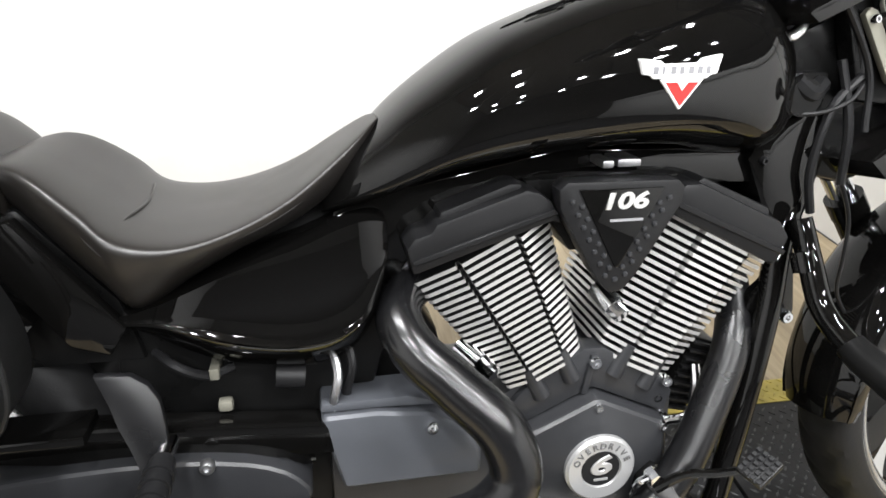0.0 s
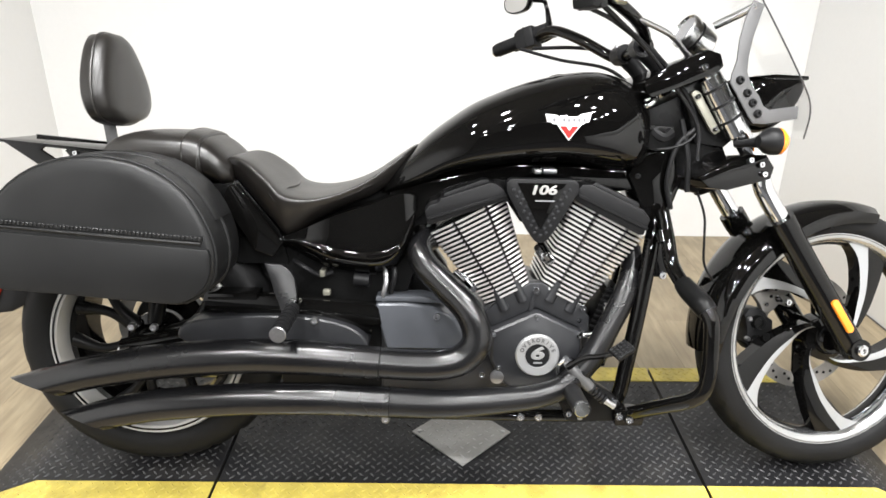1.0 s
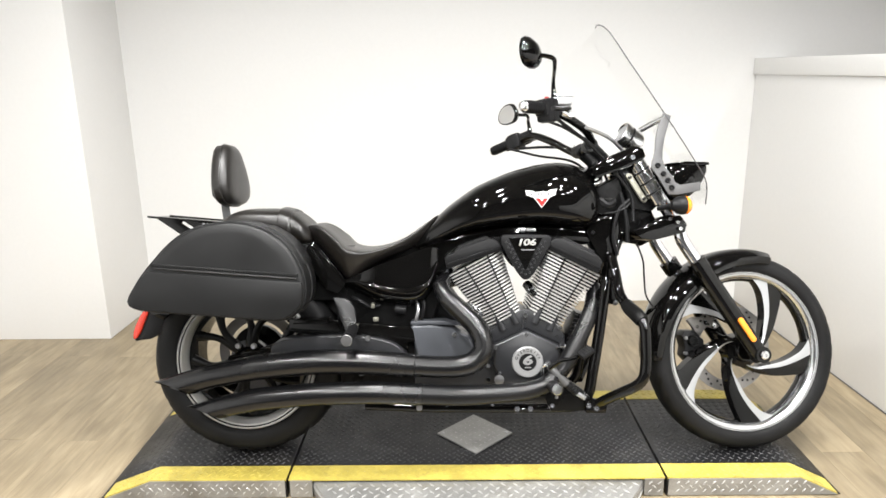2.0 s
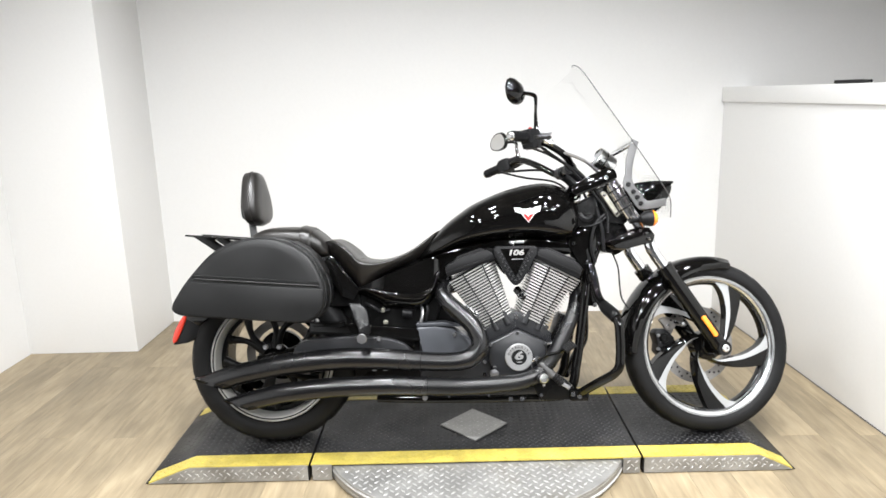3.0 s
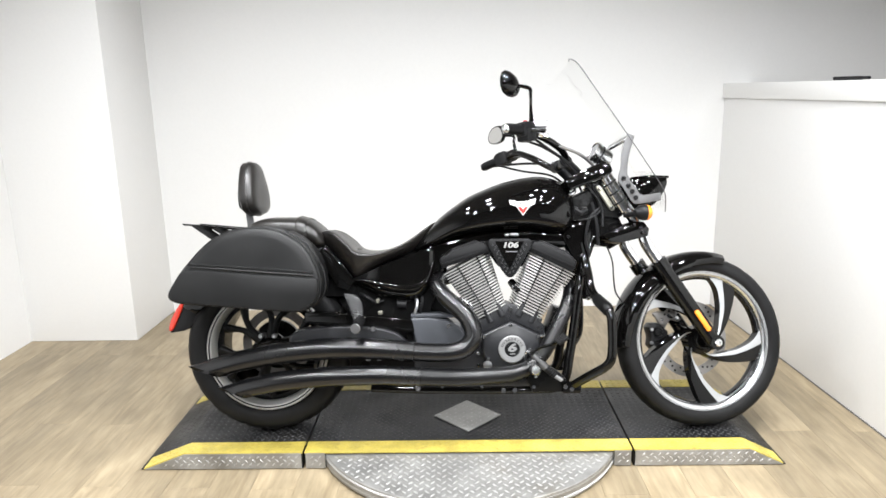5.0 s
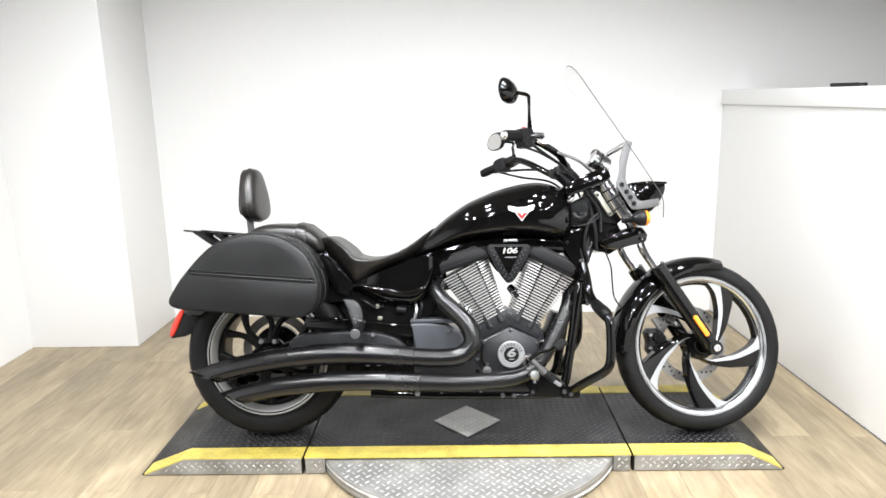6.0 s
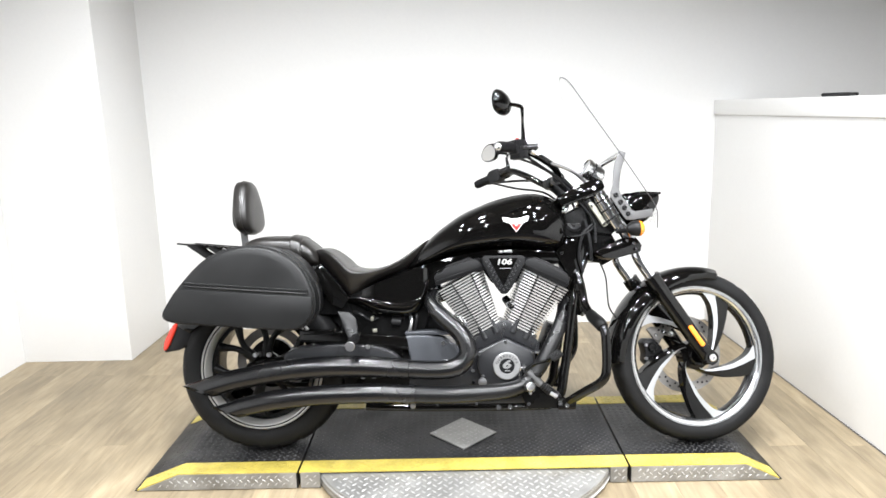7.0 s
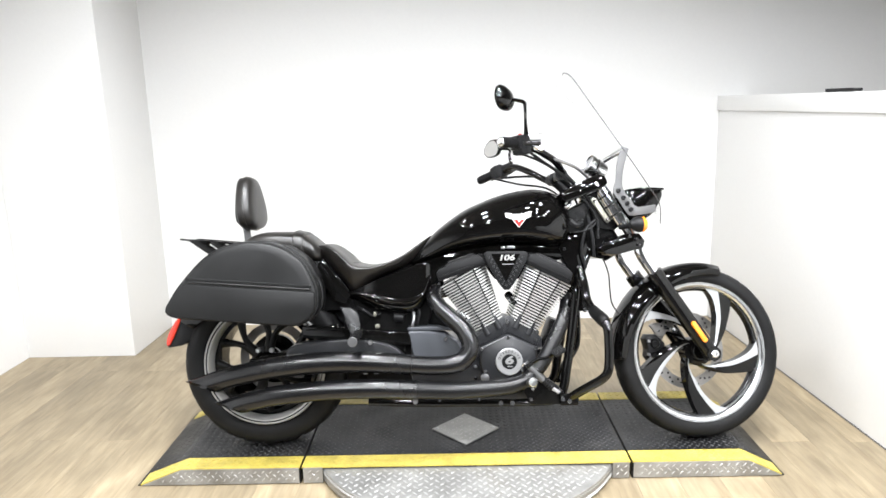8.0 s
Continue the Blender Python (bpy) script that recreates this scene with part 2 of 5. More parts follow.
def tube(points, radius, n=14, steps=8, cap=True, shear=0.0):
    """A bent pipe; radius is one number or one for each point. shear: how far the first end is cut slanting."""
    radii = radius if isinstance(radius, (list, tuple)) else [radius] * len(points)
    line = catmull([(*p,) for p in points], steps) if len(points) > 2 else [Vector(p) for p in points]
    rr = [v.x for v in catmull([(r, 0, 0) for r in radii], steps)] if len(points) > 2 else radii
    rings, up = [], None
    for i, p in enumerate(line):
        d = (line[min(i + 1, len(line) - 1)] - line[max(i - 1, 0)]).normalized()
        if up is None:
            up = d.cross(Vector((0, 1, 0)) if abs(d.y) < 0.9 else Vector((1, 0, 0))).normalized()
        else:
            up = (up - d * up.dot(d)).normalized()
        side = d.cross(up)
        ring = [p + (up * math.cos(a) + side * math.sin(a)) * max(rr[i], 1e-4) for a in (2 * math.pi * k / n for k in range(n))]
        if shear and i < 6:
            ring = [q - d * shear * (1 - i / 6) * (1 + (0.85 * (q.z - p.z) + 0.5 * (q.y - p.y)) / max(rr[i], 1e-4)) * 0.5 for q in ring]
        rings.append(ring)
    return loft(rings, cap)


def rod(p, q, r, n=18, r2=None, bevel=0.0):
    bm = tube([p, q], [r, r if r2 is None else r2], n)
    return bevelled(bm, bevel, 2, 50) if bevel else bm


def lathe(profile, n=48, centre=(0, 0, 0), axis=(0, 1, 0), closed=False):
    """Turns (radius, along) round the axis. closed: the profile is a loop."""
    m = Matrix.Translation(centre) @ Vector(axis).to_track_quat("Z", "Y").to_matrix().to_4x4()
    bm = bmesh.new()
    rows = [[bm.verts.new(m @ Vector((r * math.cos(a), r * math.sin(a), h))) for a in (2 * math.pi * k / n for k in range(n))] for r, h in profile]
    pairs = list(zip(rows, rows[1:] + rows[:1])) if closed else list(zip(rows, rows[1:]))
    for a, b in pairs:
        for i in range(n):
            bm.faces.new((a[i], a[(i + 1) % n], b[(i + 1) % n], b[i]))
    if not closed:
        for row in (rows[0][::-1], rows[-1]):
            if (row[0].co - row[n // 2].co).length > 1e-5:
                bm.faces.new(row)
    bmesh.ops.remove_doubles(bm, verts=bm.verts, dist=1e-6)
    return bm


def bolt(p, r=0.008, axis=(0, -1, 0), depth=0.006):
    """A domed bolt head with a socket."""
    return lathe([(r, -depth), (r, depth * 0.5), (r * 0.8, depth), (r * 0.42, depth), (r * 0.4, depth * 0.3), (0.0001, depth * 0.3)], 14, p, axis)


def hump(xs, tops, bottoms, halves, n=28, middle=0.4, power=0.85, steps=5, tuck=0.0):
    """A body along x with a superellipse section; tuck: how far the flanks lean inwards towards the bottom."""
    data = catmull([(x, t, b) for x, t, b in zip(xs, tops, bottoms)], steps)
    wide = catmull([(w, 0, 0) for w in halves], steps)
    rings = []
    for v, w in zip(data, wide):
        x, top, bot = v
        zm = bot + middle * (top - bot)
        ring = []
        for k in range(n):
            a = 2 * math.pi * k / n
            c, s = math.cos(a), math.sin(a)
            z = zm + ((top - zm) if s > 0 else (zm - bot)) * math.copysign(abs(s) ** power, s)
            lean = 1 - tuck * max(0.0, zm - z) / max(zm - bot, 1e-6)
            ring.append((x, w.x * lean * math.copysign(abs(c) ** power, c), z))
        rings.append(ring)
    return loft(rings)


def letters(text, size, depth, mat, m, name, parent, label=""):
    """Raised writing from the built-in font, at the matrix m (x along the line, y up it)."""
    cu = bpy.data.curves.new(name, "FONT")
    cu.body, cu.size, cu.extrude, cu.align_x, cu.align_y = text, size, depth, "CENTER", "CENTER"
    cu.bevel_depth, cu.bevel_resolution, cu.offset = size * 0.022, 0, size * 0.018
    tmp = new(name + "_curve", cu)
    me = bpy.data.meshes.new_from_object(tmp.evaluated_get(bpy.context.evaluated_depsgraph_get()))
    bpy.data.objects.remove(tmp)
    me.transform(m)
    me.materials.clear()
    me.materials.append(mat)
    ob = new(name, me)
    ob.parent = parent
    if label:
        tagged(ob, label)
    return ob


# ---- the room ----
BACK_Y, LEFT_X, PIER_X, PIER_Y = 1.605, -2.495, -1.892, 1.085
ROOM_H = 4.2


def structure(name, bm, mats, label, category, angle=35):
    return tagged(new(name, mesh_of(name, bm, mats, angle)), label, category, kind="structure")


# the bare base beyond the planks is unseen, dark to cut bounce and reflections
floor = structure("floor", box(-8, 8, -9, 6, -0.16, -0.012, 0), FLOORBASE, "light oak laminate plank floor on an added dark base, bare only out of view", "floor")
structure("wall_back", box(PIER_X, 8, BACK_Y, BACK_Y + 0.15, 0, ROOM_H, 0), WALLPAINT, "plain white painted back wall", "wall")
structure("wall_pier", box(LEFT_X, PIER_X, PIER_Y, BACK_Y + 0.15, 0, ROOM_H, 0.004), WALLPAINT, "white painted wall pier beside the alcove", "wall")
structure("wall_left", box(LEFT_X - 0.15, LEFT_X, -9, BACK_Y + 0.15, 0, ROOM_H, 0), WALLPAINT, "plain white painted side wall", "wall")
# the next two walls are unseen additions that shape what the gloss reflects
structure("wall_rear", box(LEFT_X, 8, -7.15, -7.0, 0, ROOM_H, 0), FARWALL, "unseen grey wall added to darken reflections", "wall")
structure("wall_far_side", box(7.0, 7.15, -7, BACK_Y, 0, ROOM_H, 0), FARWALL, "unseen grey side wall added to darken reflections", "wall")
structure("ceiling", box(-8, 8, -9, 6, ROOM_H, ROOM_H + 0.1, 0), CEILING, "plain beige-grey ceiling", "ceiling")

# the half-height wall runs a little askew of the back wall
SKEW = 0.035


def skewed(bm):
    for v in bm.verts:
        v.co.x += (BACK_Y - v.co.y) * SKEW
    return bm


low_wall = structure("wall_low", skewed(box(1.495, 1.635, -4.5, BACK_Y - 0.002, 0, 1.268, 0.003)), WALLPAINT, "white half-height partition wall", "wall")
cap = structure("trim_cap", skewed(box(1.482, 1.655, -4.5, BACK_Y - 0.003, 1.2685, 1.352, 0.004)), WALLPAINT, "white wooden cap along the partition", "trim")

joint = structure("trim_joint", skewed(box(1.491, 1.496, -4.5, BACK_Y - 0.003, 0.0005, 0.004, 0)), EDGEDARK, "dark joint along the foot of the partition", "trim")

strip = new("marker_pen", mesh_of("marker_pen", joined(rod((1.560, 0.36, 1.3602), (1.548, 0.54, 1.3602), 0.008, 12), rod((1.563, 0.31, 1.3602), (1.560, 0.36, 1.3602), 0.0065, 12)), PLASTIC))
tagged(strip, "thin black pen lying on the partition cap", "pen")

# ---- ceiling lamps ----
def ceiling_light(x, y, rz):
    lamp = new("ceiling_light")
    lamp.matrix_world = pose(x, y, ROOM_H - 1.45, 0, 0, rz)
    tagged(lamp, "small white ceiling light on thin rods", "ceiling light", "ceiling lights")
    part("housing", joined(box(-0.10, 0.10, -0.08, 0.08, 0.02, 0.08, 0.01)), WALLPAINT, lamp)
    for rx in (-0.07, 0.07):
        part("rod", rod((rx, 0, 0.08), (rx, 0, 1.45), 0.006), STEEL, lamp)
    data = bpy.data.lights.new("tube_light", "AREA")
    data.shape, data.size, data.size_y, data.energy, data.color = "RECTANGLE", 0.16, 0.12, LAMP_WATTS, (0.955, 0.975, 1.0)
    data.spread = radians(160)
    tube_light = new("tube_light", data)
    tube_light.parent = lamp
    tube_light.location = (0, 0, 0.012)
    return lamp


lamp_rng = random.Random(5)
for x in (-1.25, -0.4, 0.45, 1.3, 2.4):
    for y in (-3.9, -2.8, -1.7, -0.6) if x < 2 else (-4.2, -3.5, -2.8, -2.1):
        ceiling_light(x + lamp_rng.uniform(-0.2, 0.2), y + lamp_rng.uniform(-0.25, 0.25), 90 + lamp_rng.uniform(-8, 8))

# ---- the platform ----
DECK, FRONT_Y, REAR_Y = 0.065, -0.275, 0.326
CENTRE = (-0.06, 0.0)


def tread(bm, x0, x1, y0, y1, z, pitch, inside=lambda x, y: True, length=0.45, height=0.0022, to=None):
    """Raised lugs in a basket weave that runs askew, as on chequer plate."""
    xm, ym = (x0 + x1) / 2, (y0 + y1) / 2
    n = int(((x1 - x0) + (y1 - y0)) / pitch * 0.75) + 2
    c45 = math.sqrt(0.5)
    lx, ly = pitch * length, pitch * 0.15
    for i in range(-n, n + 1):
        for j in range(-n, n + 1):
            x, y = xm + (i - j) * pitch * c45, ym + (i + j) * pitch * c45
            if not (x0 + lx * 0.6 < x < x1 - lx * 0.6 and y0 + lx * 0.6 < y < y1 - lx * 0.6 and inside(x, y)):
                continue
            ca, sa = c45, c45 if (i + j) % 2 else -c45
            vs = []
            for px, py, pz in ((-lx, 0, 0), (0, -ly, 0), (lx, 0, 0), (0, ly, 0), (-lx * 0.6, 0, height), (lx * 0.6, 0, height)):
                p = Vector((x + px * ca - py * sa, y + px * sa + py * ca, z + pz))
                vs.append(bm.verts.new(to(p) if to else p))
            for f in ((0, 1, 4), (1, 5, 4), (1, 2, 5), (2, 3, 5), (3, 4, 5), (3, 0, 4)):
                bm.faces.new([vs[k] for k in f])


def ramp_z(x, xa, xb, over):
    """The height of the deck, which falls to the floor from xa to xb."""
    t = min(max((x - xa) / (xb - xa), 0), 1)
    return DECK * (1 - t) + over


def deck_section(name, x0, x1, ramp, label, skirts):
    thing = tagged(new(name), label, "platform", "platform sections")
    if ramp < 0:
        outline = [(x1, 0.0), (x1, DECK), (-1.10, DECK), (-1.268, 0.002), (-1.268, 0.0)]
        fall = lambda x, over: ramp_z(x, -1.10, -1.268, over)
        lo, hi = -1.255, x1
    elif ramp > 0:
        outline = [(x0, 0.0), (x0, DECK), (0.953, DECK), (1.087, 0.002), (1.087, 0.0)]
        fall = lambda x, over: ramp_z(x, 0.953, 1.087, over)
        lo, hi = x0, 1.075
    else:
        outline = [(x0, 0.0), (x0, DECK), (x1, DECK), (x1, 0.0)]
        fall = lambda x, over: DECK + over
        lo, hi = x0, x1
    if ramp == 0:
        body = box(x0, x1, FRONT_Y + 0.004, REAR_Y - 0.004, DECK - 0.008, DECK - 0.0005, 0)
    else:
        body = slab(outline, FRONT_Y + 0.004, REAR_Y - 0.004, 0.0015, 1)
    part("deck", body, RUBBERMAT, thing, "black rubber deck")
    bm = bmesh.new()
    tread(bm, lo + 0.004, hi - 0.004, FRONT_Y + 0.081, REAR_Y - 0.076, 0, 0.0195,
          lambda x, y: not (ramp == 0 and abs(x - CENTRE[0]) + abs(y) < 0.142), to=lambda p: Vector((p.x, p.y, p.z + fall(p.x, 0.0))))
    tagged(part("tread", bm, LUGS, thing, "raised tread lugs", angle=10), kind="stuff")
    for y0, y1 in ((FRONT_Y + 0.001, FRONT_Y + 0.078), (REAR_Y - 0.072, REAR_Y - 0.001)):
        xs = sorted({lo, hi} | ({-1.10} if ramp < 0 else {0.953} if ramp > 0 else set()))
        bm = bmesh.new()
        rows = []
        for x in xs:
            z = fall(x, 0.0)
            rows.append([bm.verts.new(p) for p in ((x, y0, z - 0.004), (x, y0, z + 0.0022), (x, y1, z + 0.0022), (x, y1, z - 0.004))])
        for a, b in zip(rows, rows[1:]):
            for i in range(4):
                bm.faces.new((a[i], a[(i + 1) % 4], b[(i + 1) % 4], b[i]))
        bm.faces.new(rows[0])
        bm.faces.new(rows[-1][::-1])
        stripe = part("edge_stripe", bm, YELLOW, thing, "yellow painted edge stripe")
        bm = bmesh.new()
        tread(bm, lo + 0.004, hi - 0.004, y0 + 0.003, y1 - 0.002, 0, 0.0195, height=0.0018, to=lambda p: Vector((p.x, p.y, p.z + fall(p.x, 0.0022))))
        tagged(part("tread", bm, YELLOW, stripe, angle=10), kind="stuff")
    for xa, xb in skirts:
        prof = [(x, z) for x, z in ((xa, 0.004), (xb, 0.004), (xb, fall(xb, -0.002)), (xa, fall(xa, -0.002)))]
        if ramp < 0:
            prof = [(xa, 0.004), (xb, 0.004), (xb, DECK - 0.002), (-1.10, DECK - 0.002)]
        if ramp > 0:
            prof = [(xa, 0.004), (xb, 0.004), (0.953, DECK - 0.002), (xa, DECK - 0.002)]
        skirt = part("skirt", slab(prof, FRONT_Y - 0.002, FRONT_Y + 0.003, 0), PLATE, thing, "silver chequer plate skirt")
        bm = bmesh.new()
        tread(bm, xa + 0.01, xb - 0.005, 0.008, DECK - 0.004, 0, 0.0200, lambda x, z: fall(x, 0) > z + 0.009, height=0.002,
              to=lambda p: Vector((p.x, FRONT_Y - 0.002 - p.z, p.y)))
        tagged(part("tread", bm, PLATELUG, skirt, angle=10), kind="stuff")
    return thing


deck_section("ramp_section", -1.268, -0.668, -1, "black rubber ramp end with yellow edges, under the rear wheel", [(-1.25, -0.672)])
middle = deck_section("centre_section", -0.660, 0.529, 0, "black rubber centre deck with yellow edges and a metal diamond", [(-0.656, -0.585), (0.465, 0.525)])
deck_section("ramp_section", 0.537, 1.087, 1, "black rubber ramp end with yellow edges, under the front wheel", [(0.541, 1.075)])

D = 0.134
emblem = part("diamond_plate", slab([(-D, 0), (0, -D), (D, 0), (0, D)], 0, 0.005, 0.001, 1), PLATE, middle, "silver chequer plate diamond", xf=Matrix.Translation((CENTRE[0], CENTRE[1], DECK + 0.0005)) @ pose(0, 0, 0, 90))
bm = bmesh.new()
tread(bm, CENTRE[0] - D, CENTRE[0] + D, -D, D, DECK + 0.0045, 0.0235, lambda x, y: abs(x - CENTRE[0]) + abs(y) < D - 0.012)
tagged(part("tread", bm, PLATELUG, emblem, angle=10), kind="stuff")
for dx in (-D + 0.022, D - 0.022):
    part("screw", lathe([(0.006, 0), (0.006, 0.002), (0.0001, 0.003)], 12, (CENTRE[0] + dx, 0, DECK + 0.0055), (0, 0, 1)), STEEL, emblem)

R_TABLE = 0.588


def cut_rear(bm, y):
    """The rear of the disc ends under the deck."""
    geom = bm.verts[:] + bm.edges[:] + bm.faces[:]
    got = bmesh.ops.bisect_plane(bm, geom=geom, plane_co=(0, y, 0), plane_no=(0, 1, 0), clear_outer=True)
    bmesh.ops.holes_fill(bm, edges=[e for e in bm.edges if e.is_boundary])
    return bm


table = tagged(new("turntable"), "round silver chequer plate turntable beneath the platform", "turntable")
part("disc", cut_rear(lathe([(0.0001, 0.006), (R_TABLE - 0.006, 0.006), (R_TABLE, 0.009), (R_TABLE, 0.0515), (R_TABLE - 0.003, 0.0545), (0.0001, 0.0545)], 128, (*CENTRE, 0), (0, 0, 1)), 0.25), PLATE, table)
bm = bmesh.new()
tread(bm, -0.65, 0.54, -0.6, FRONT_Y - 0.004, 0.0545, 0.0265, lambda x, y: math.hypot(x - CENTRE[0], y) < R_TABLE - 0.012)
tagged(part("tread", bm, PLATELUG, table, angle=10), kind="stuff")
bm = bmesh.new()
for k in range(130):
    a = -math.pi * (0.06 + 0.88 * k / 129)
    for lift, tilt in ((0.02, 0.5), (0.042, -0.5)):
        c = Vector((CENTRE[0] + R_TABLE * math.cos(a), R_TABLE * math.sin(a), lift))
        t, u, o = Vector((-math.sin(a), math.cos(a), 0)), Vector((0, 0, 1)), Vector((math.cos(a), math.sin(a), 0))
        d = t * math.cos(tilt) + u * math.sin(tilt)
        s = u * math.cos(tilt) - t * math.sin(tilt)
        vs = [bm.verts.new(p) for p in (c - d * 0.012, c - s * 0.003, c + d * 0.012, c + s * 0.003, c + o * 0.002 - d * 0.006, c + o * 0.002 + d * 0.006)]
        for f in ((0, 1, 4), (1, 5, 4), (1, 2, 5), (2, 3, 5), (3, 4, 5), (3, 0, 4)):
            bm.faces.new([vs[q] for q in f])
tagged(part("rim_tread", bm, PLATELUG, table, angle=10), kind="stuff")
part("base_ring", cut_rear(lathe([(0.56, 0.0), (0.575, 0.0), (0.575, 0.006), (0.56, 0.006)], 96, (*CENTRE, 0), (0, 0, 1), True), 0.25), DARKPART, table, "black base ring")

# ---- the motorcycle ----
LEAN_DEG, STEER_DEG, RAKE_DEG = 11.0, 10.2, 34.0
bike = tagged(new("motorcycle"), "black cruiser motorcycle with saddlebag, backrest and windshield, leaning on the platform", "motorcycle")
bike.matrix_world = pose(0, -0.08, DECK, -LEAN_DEG)
AXIS = Vector((-math.sin(radians(RAKE_DEG)), 0, math.cos(radians(RAKE_DEG))))
HEAD = Vector((0.51, 0, 0.72))
FRONT = Matrix.Translation(HEAD) @ Matrix.Rotation(radians(STEER_DEG), 4, AXIS) @ Matrix.Translation(-HEAD)
HUB_F, HUB_R = Vector((0.837, 0, 0.325)), Vector((-0.815, 0, 0.324))


def bp(name, bm, mats, label="", parent=None, front=False, angle=35):
    return part(name, bm, mats, parent or bike, label, FRONT if front else None, angle)


# wheels
def torus_tyre(centre, r_out, r_in, half, count, slant, xn=6):
    """A tyre with slanting tread cuts pressed into both shoulders."""
    prof = []
    mid = (r_out + r_in) / 2
    for k in range(24):
        a = 2 * math.pi * k / 24
        r = mid + (r_out - mid) * math.copysign(abs(math.cos(a)) ** 0.8, math.cos(a))
        prof.append((r, half * math.copysign(abs(math.sin(a)) ** 0.75, math.sin(a))))
    bm = lathe(prof, count * xn, centre, (0, 1, 0), True)
    for v in bm.verts:
        dx, dz, across = v.co.x - centre.x, v.co.z - centre.z, abs(v.co.y) / half
        r = math.hypot(dx, dz)
        turn = count * math.atan2(dz, dx) / (2 * math.pi) + slant * across + (0.5 if v.co.y > 0 else 0.0)
        if r > mid + (r_out - mid) * 0.55 and 0.2 < across < 0.85 and (turn + 0.01) % 1.0 < 0.17:
            v.co.x -= dx / r * 0.006
            v.co.z -= dz / r * 0.006
    return bm


front_wheel = bp("front_wheel", torus_tyre(HUB_F, 0.325, 0.255, 0.05, 30, 1.0), TYRE, "tall black front tyre", front=True)
LIP = [(0.272, -0.036), (0.268, -0.040), (0.256, -0.039), (0.247, -0.033), (0.241, -0.020), (0.241, 0.020), (0.247, 0.033), (0.256, 0.039), (0.268, 0.040), (0.272, 0.036), (0.262, 0.0)]
bp("rim", lathe(LIP, 96, HUB_F, (0, 1, 0), True), RIMALU, "polished aluminium rim", front_wheel, True)
bp("rim_groove", lathe([(0.2625, -0.0405), (0.2600, -0.0405), (0.2600, -0.037), (0.2625, -0.037)], 96, HUB_F, (0, 1, 0), True), DULLSTEEL, "", front_wheel, True)
bp("rim_bed", lathe([(0.2408, -0.009), (0.235, -0.011), (0.233, 0.0), (0.235, 0.011), (0.2408, 0.009)], 96, HUB_F, (0, 1, 0), True), GLOSS, "gloss black inner rim", front_wheel, True)


def curved_spoke(centre, turn, steps=14):
    """A scythe-shaped spoke: polished near face (first material), black bevel and flanks (second)."""
    radii = (0.040, 0.055, 0.100, 0.160, 0.215, 0.250)
    edge = [(r, b, m, l) for r, b, m, l in zip(radii, (118, 134, 163, 182, 192, 197), (128.5, 144, 177.3, 196, 207, 212), (134, 149, 185, 203, 215, 226))]
    rows = []
    bm = bmesh.new()
    for v, w in zip(catmull([(r, q, m) for r, q, m, l in edge], 4), catmull([(l, 0, 0) for r, q, m, l in edge], 4)):
        at = lambda deg, y: (centre.x + v.x * math.cos(radians(deg + turn)), y, centre.z + v.x * math.sin(radians(deg + turn)))
        rows.append([bm.verts.new(p) for p in (at(v.z, -0.027), at(w.x, -0.024), at(w.x, 0.016), at(v.y, 0.016), at(v.y, -0.020))])
    for a, b in zip(rows, rows[1:]):
        for i in range(5):
            bm.faces.new((a[i], a[(i + 1) % 5], b[(i + 1) % 5], b[i])).material_index = 0 if i == 0 else 1
    for row in (rows[0], rows[-1]):
        bm.faces.new(row).material_index = 1
    return bm


for k in range(5):
    bp("spoke", curved_spoke(HUB_F, 72 * k), [SPOKEFACE, GLOSS], "curved spoke with polished face", front_wheel, True)
bp("hub", lathe([(0.0001, -0.05), (0.03, -0.05), (0.034, -0.046), (0.038, -0.03), (0.055, -0.024), (0.055, 0.03), (0.04, 0.05), (0.0001, 0.05)], 40, HUB_F, (0, 1, 0)), GLOSS, "black hub", front_wheel, True)
disc = bp("brake_disc", lathe([(0.150, 0.062), (0.150, 0.067), (0.112, 0.067), (0.112, 0.062)], 72, HUB_F, (0, 1, 0), True), DISC, "drilled steel brake disc", front_wheel, True)
holes = bmesh.new()
for k in range(48):
    a, r = 2 * math.pi * k / 48, 0.122 + 0.009 * (k % 3)
    moved_hole = lathe([(0.0001, 0), (0.0042, 0), (0.0042, 0.0004), (0.0001, 0.0004)], 8, (HUB_F.x + r * math.cos(a), 0.0614, HUB_F.z + r * math.sin(a)), (0, -1, 0))
    holes = joined(holes, moved_hole)
bp("hole", holes, DARKPART, "", disc, True)
for k in range(6):
    a = radians(20 + 60 * k)
    bp("carrier_arm", rod((HUB_F.x + 0.04 * math.cos(a - 0.5), 0.06, HUB_F.z + 0.04 * math.sin(a - 0.5)), (HUB_F.x + 0.116 * math.cos(a), 0.064, HUB_F.z + 0.116 * math.sin(a)), 0.006, 8), GLOSS, "", disc, True)
caliper = bp("brake_caliper", slab([(0.655, 0.376), (0.668, 0.392), (0.703, 0.392), (0.722, 0.368), (0.735, 0.362), (0.738, 0.335), (0.722, 0.322), (0.726, 0.298), (0.712, 0.282), (0.682, 0.280), (0.660, 0.305), (0.666, 0.335)], 0.042, 0.098, 0.007), PLASTIC, "black brake caliper", front=True)
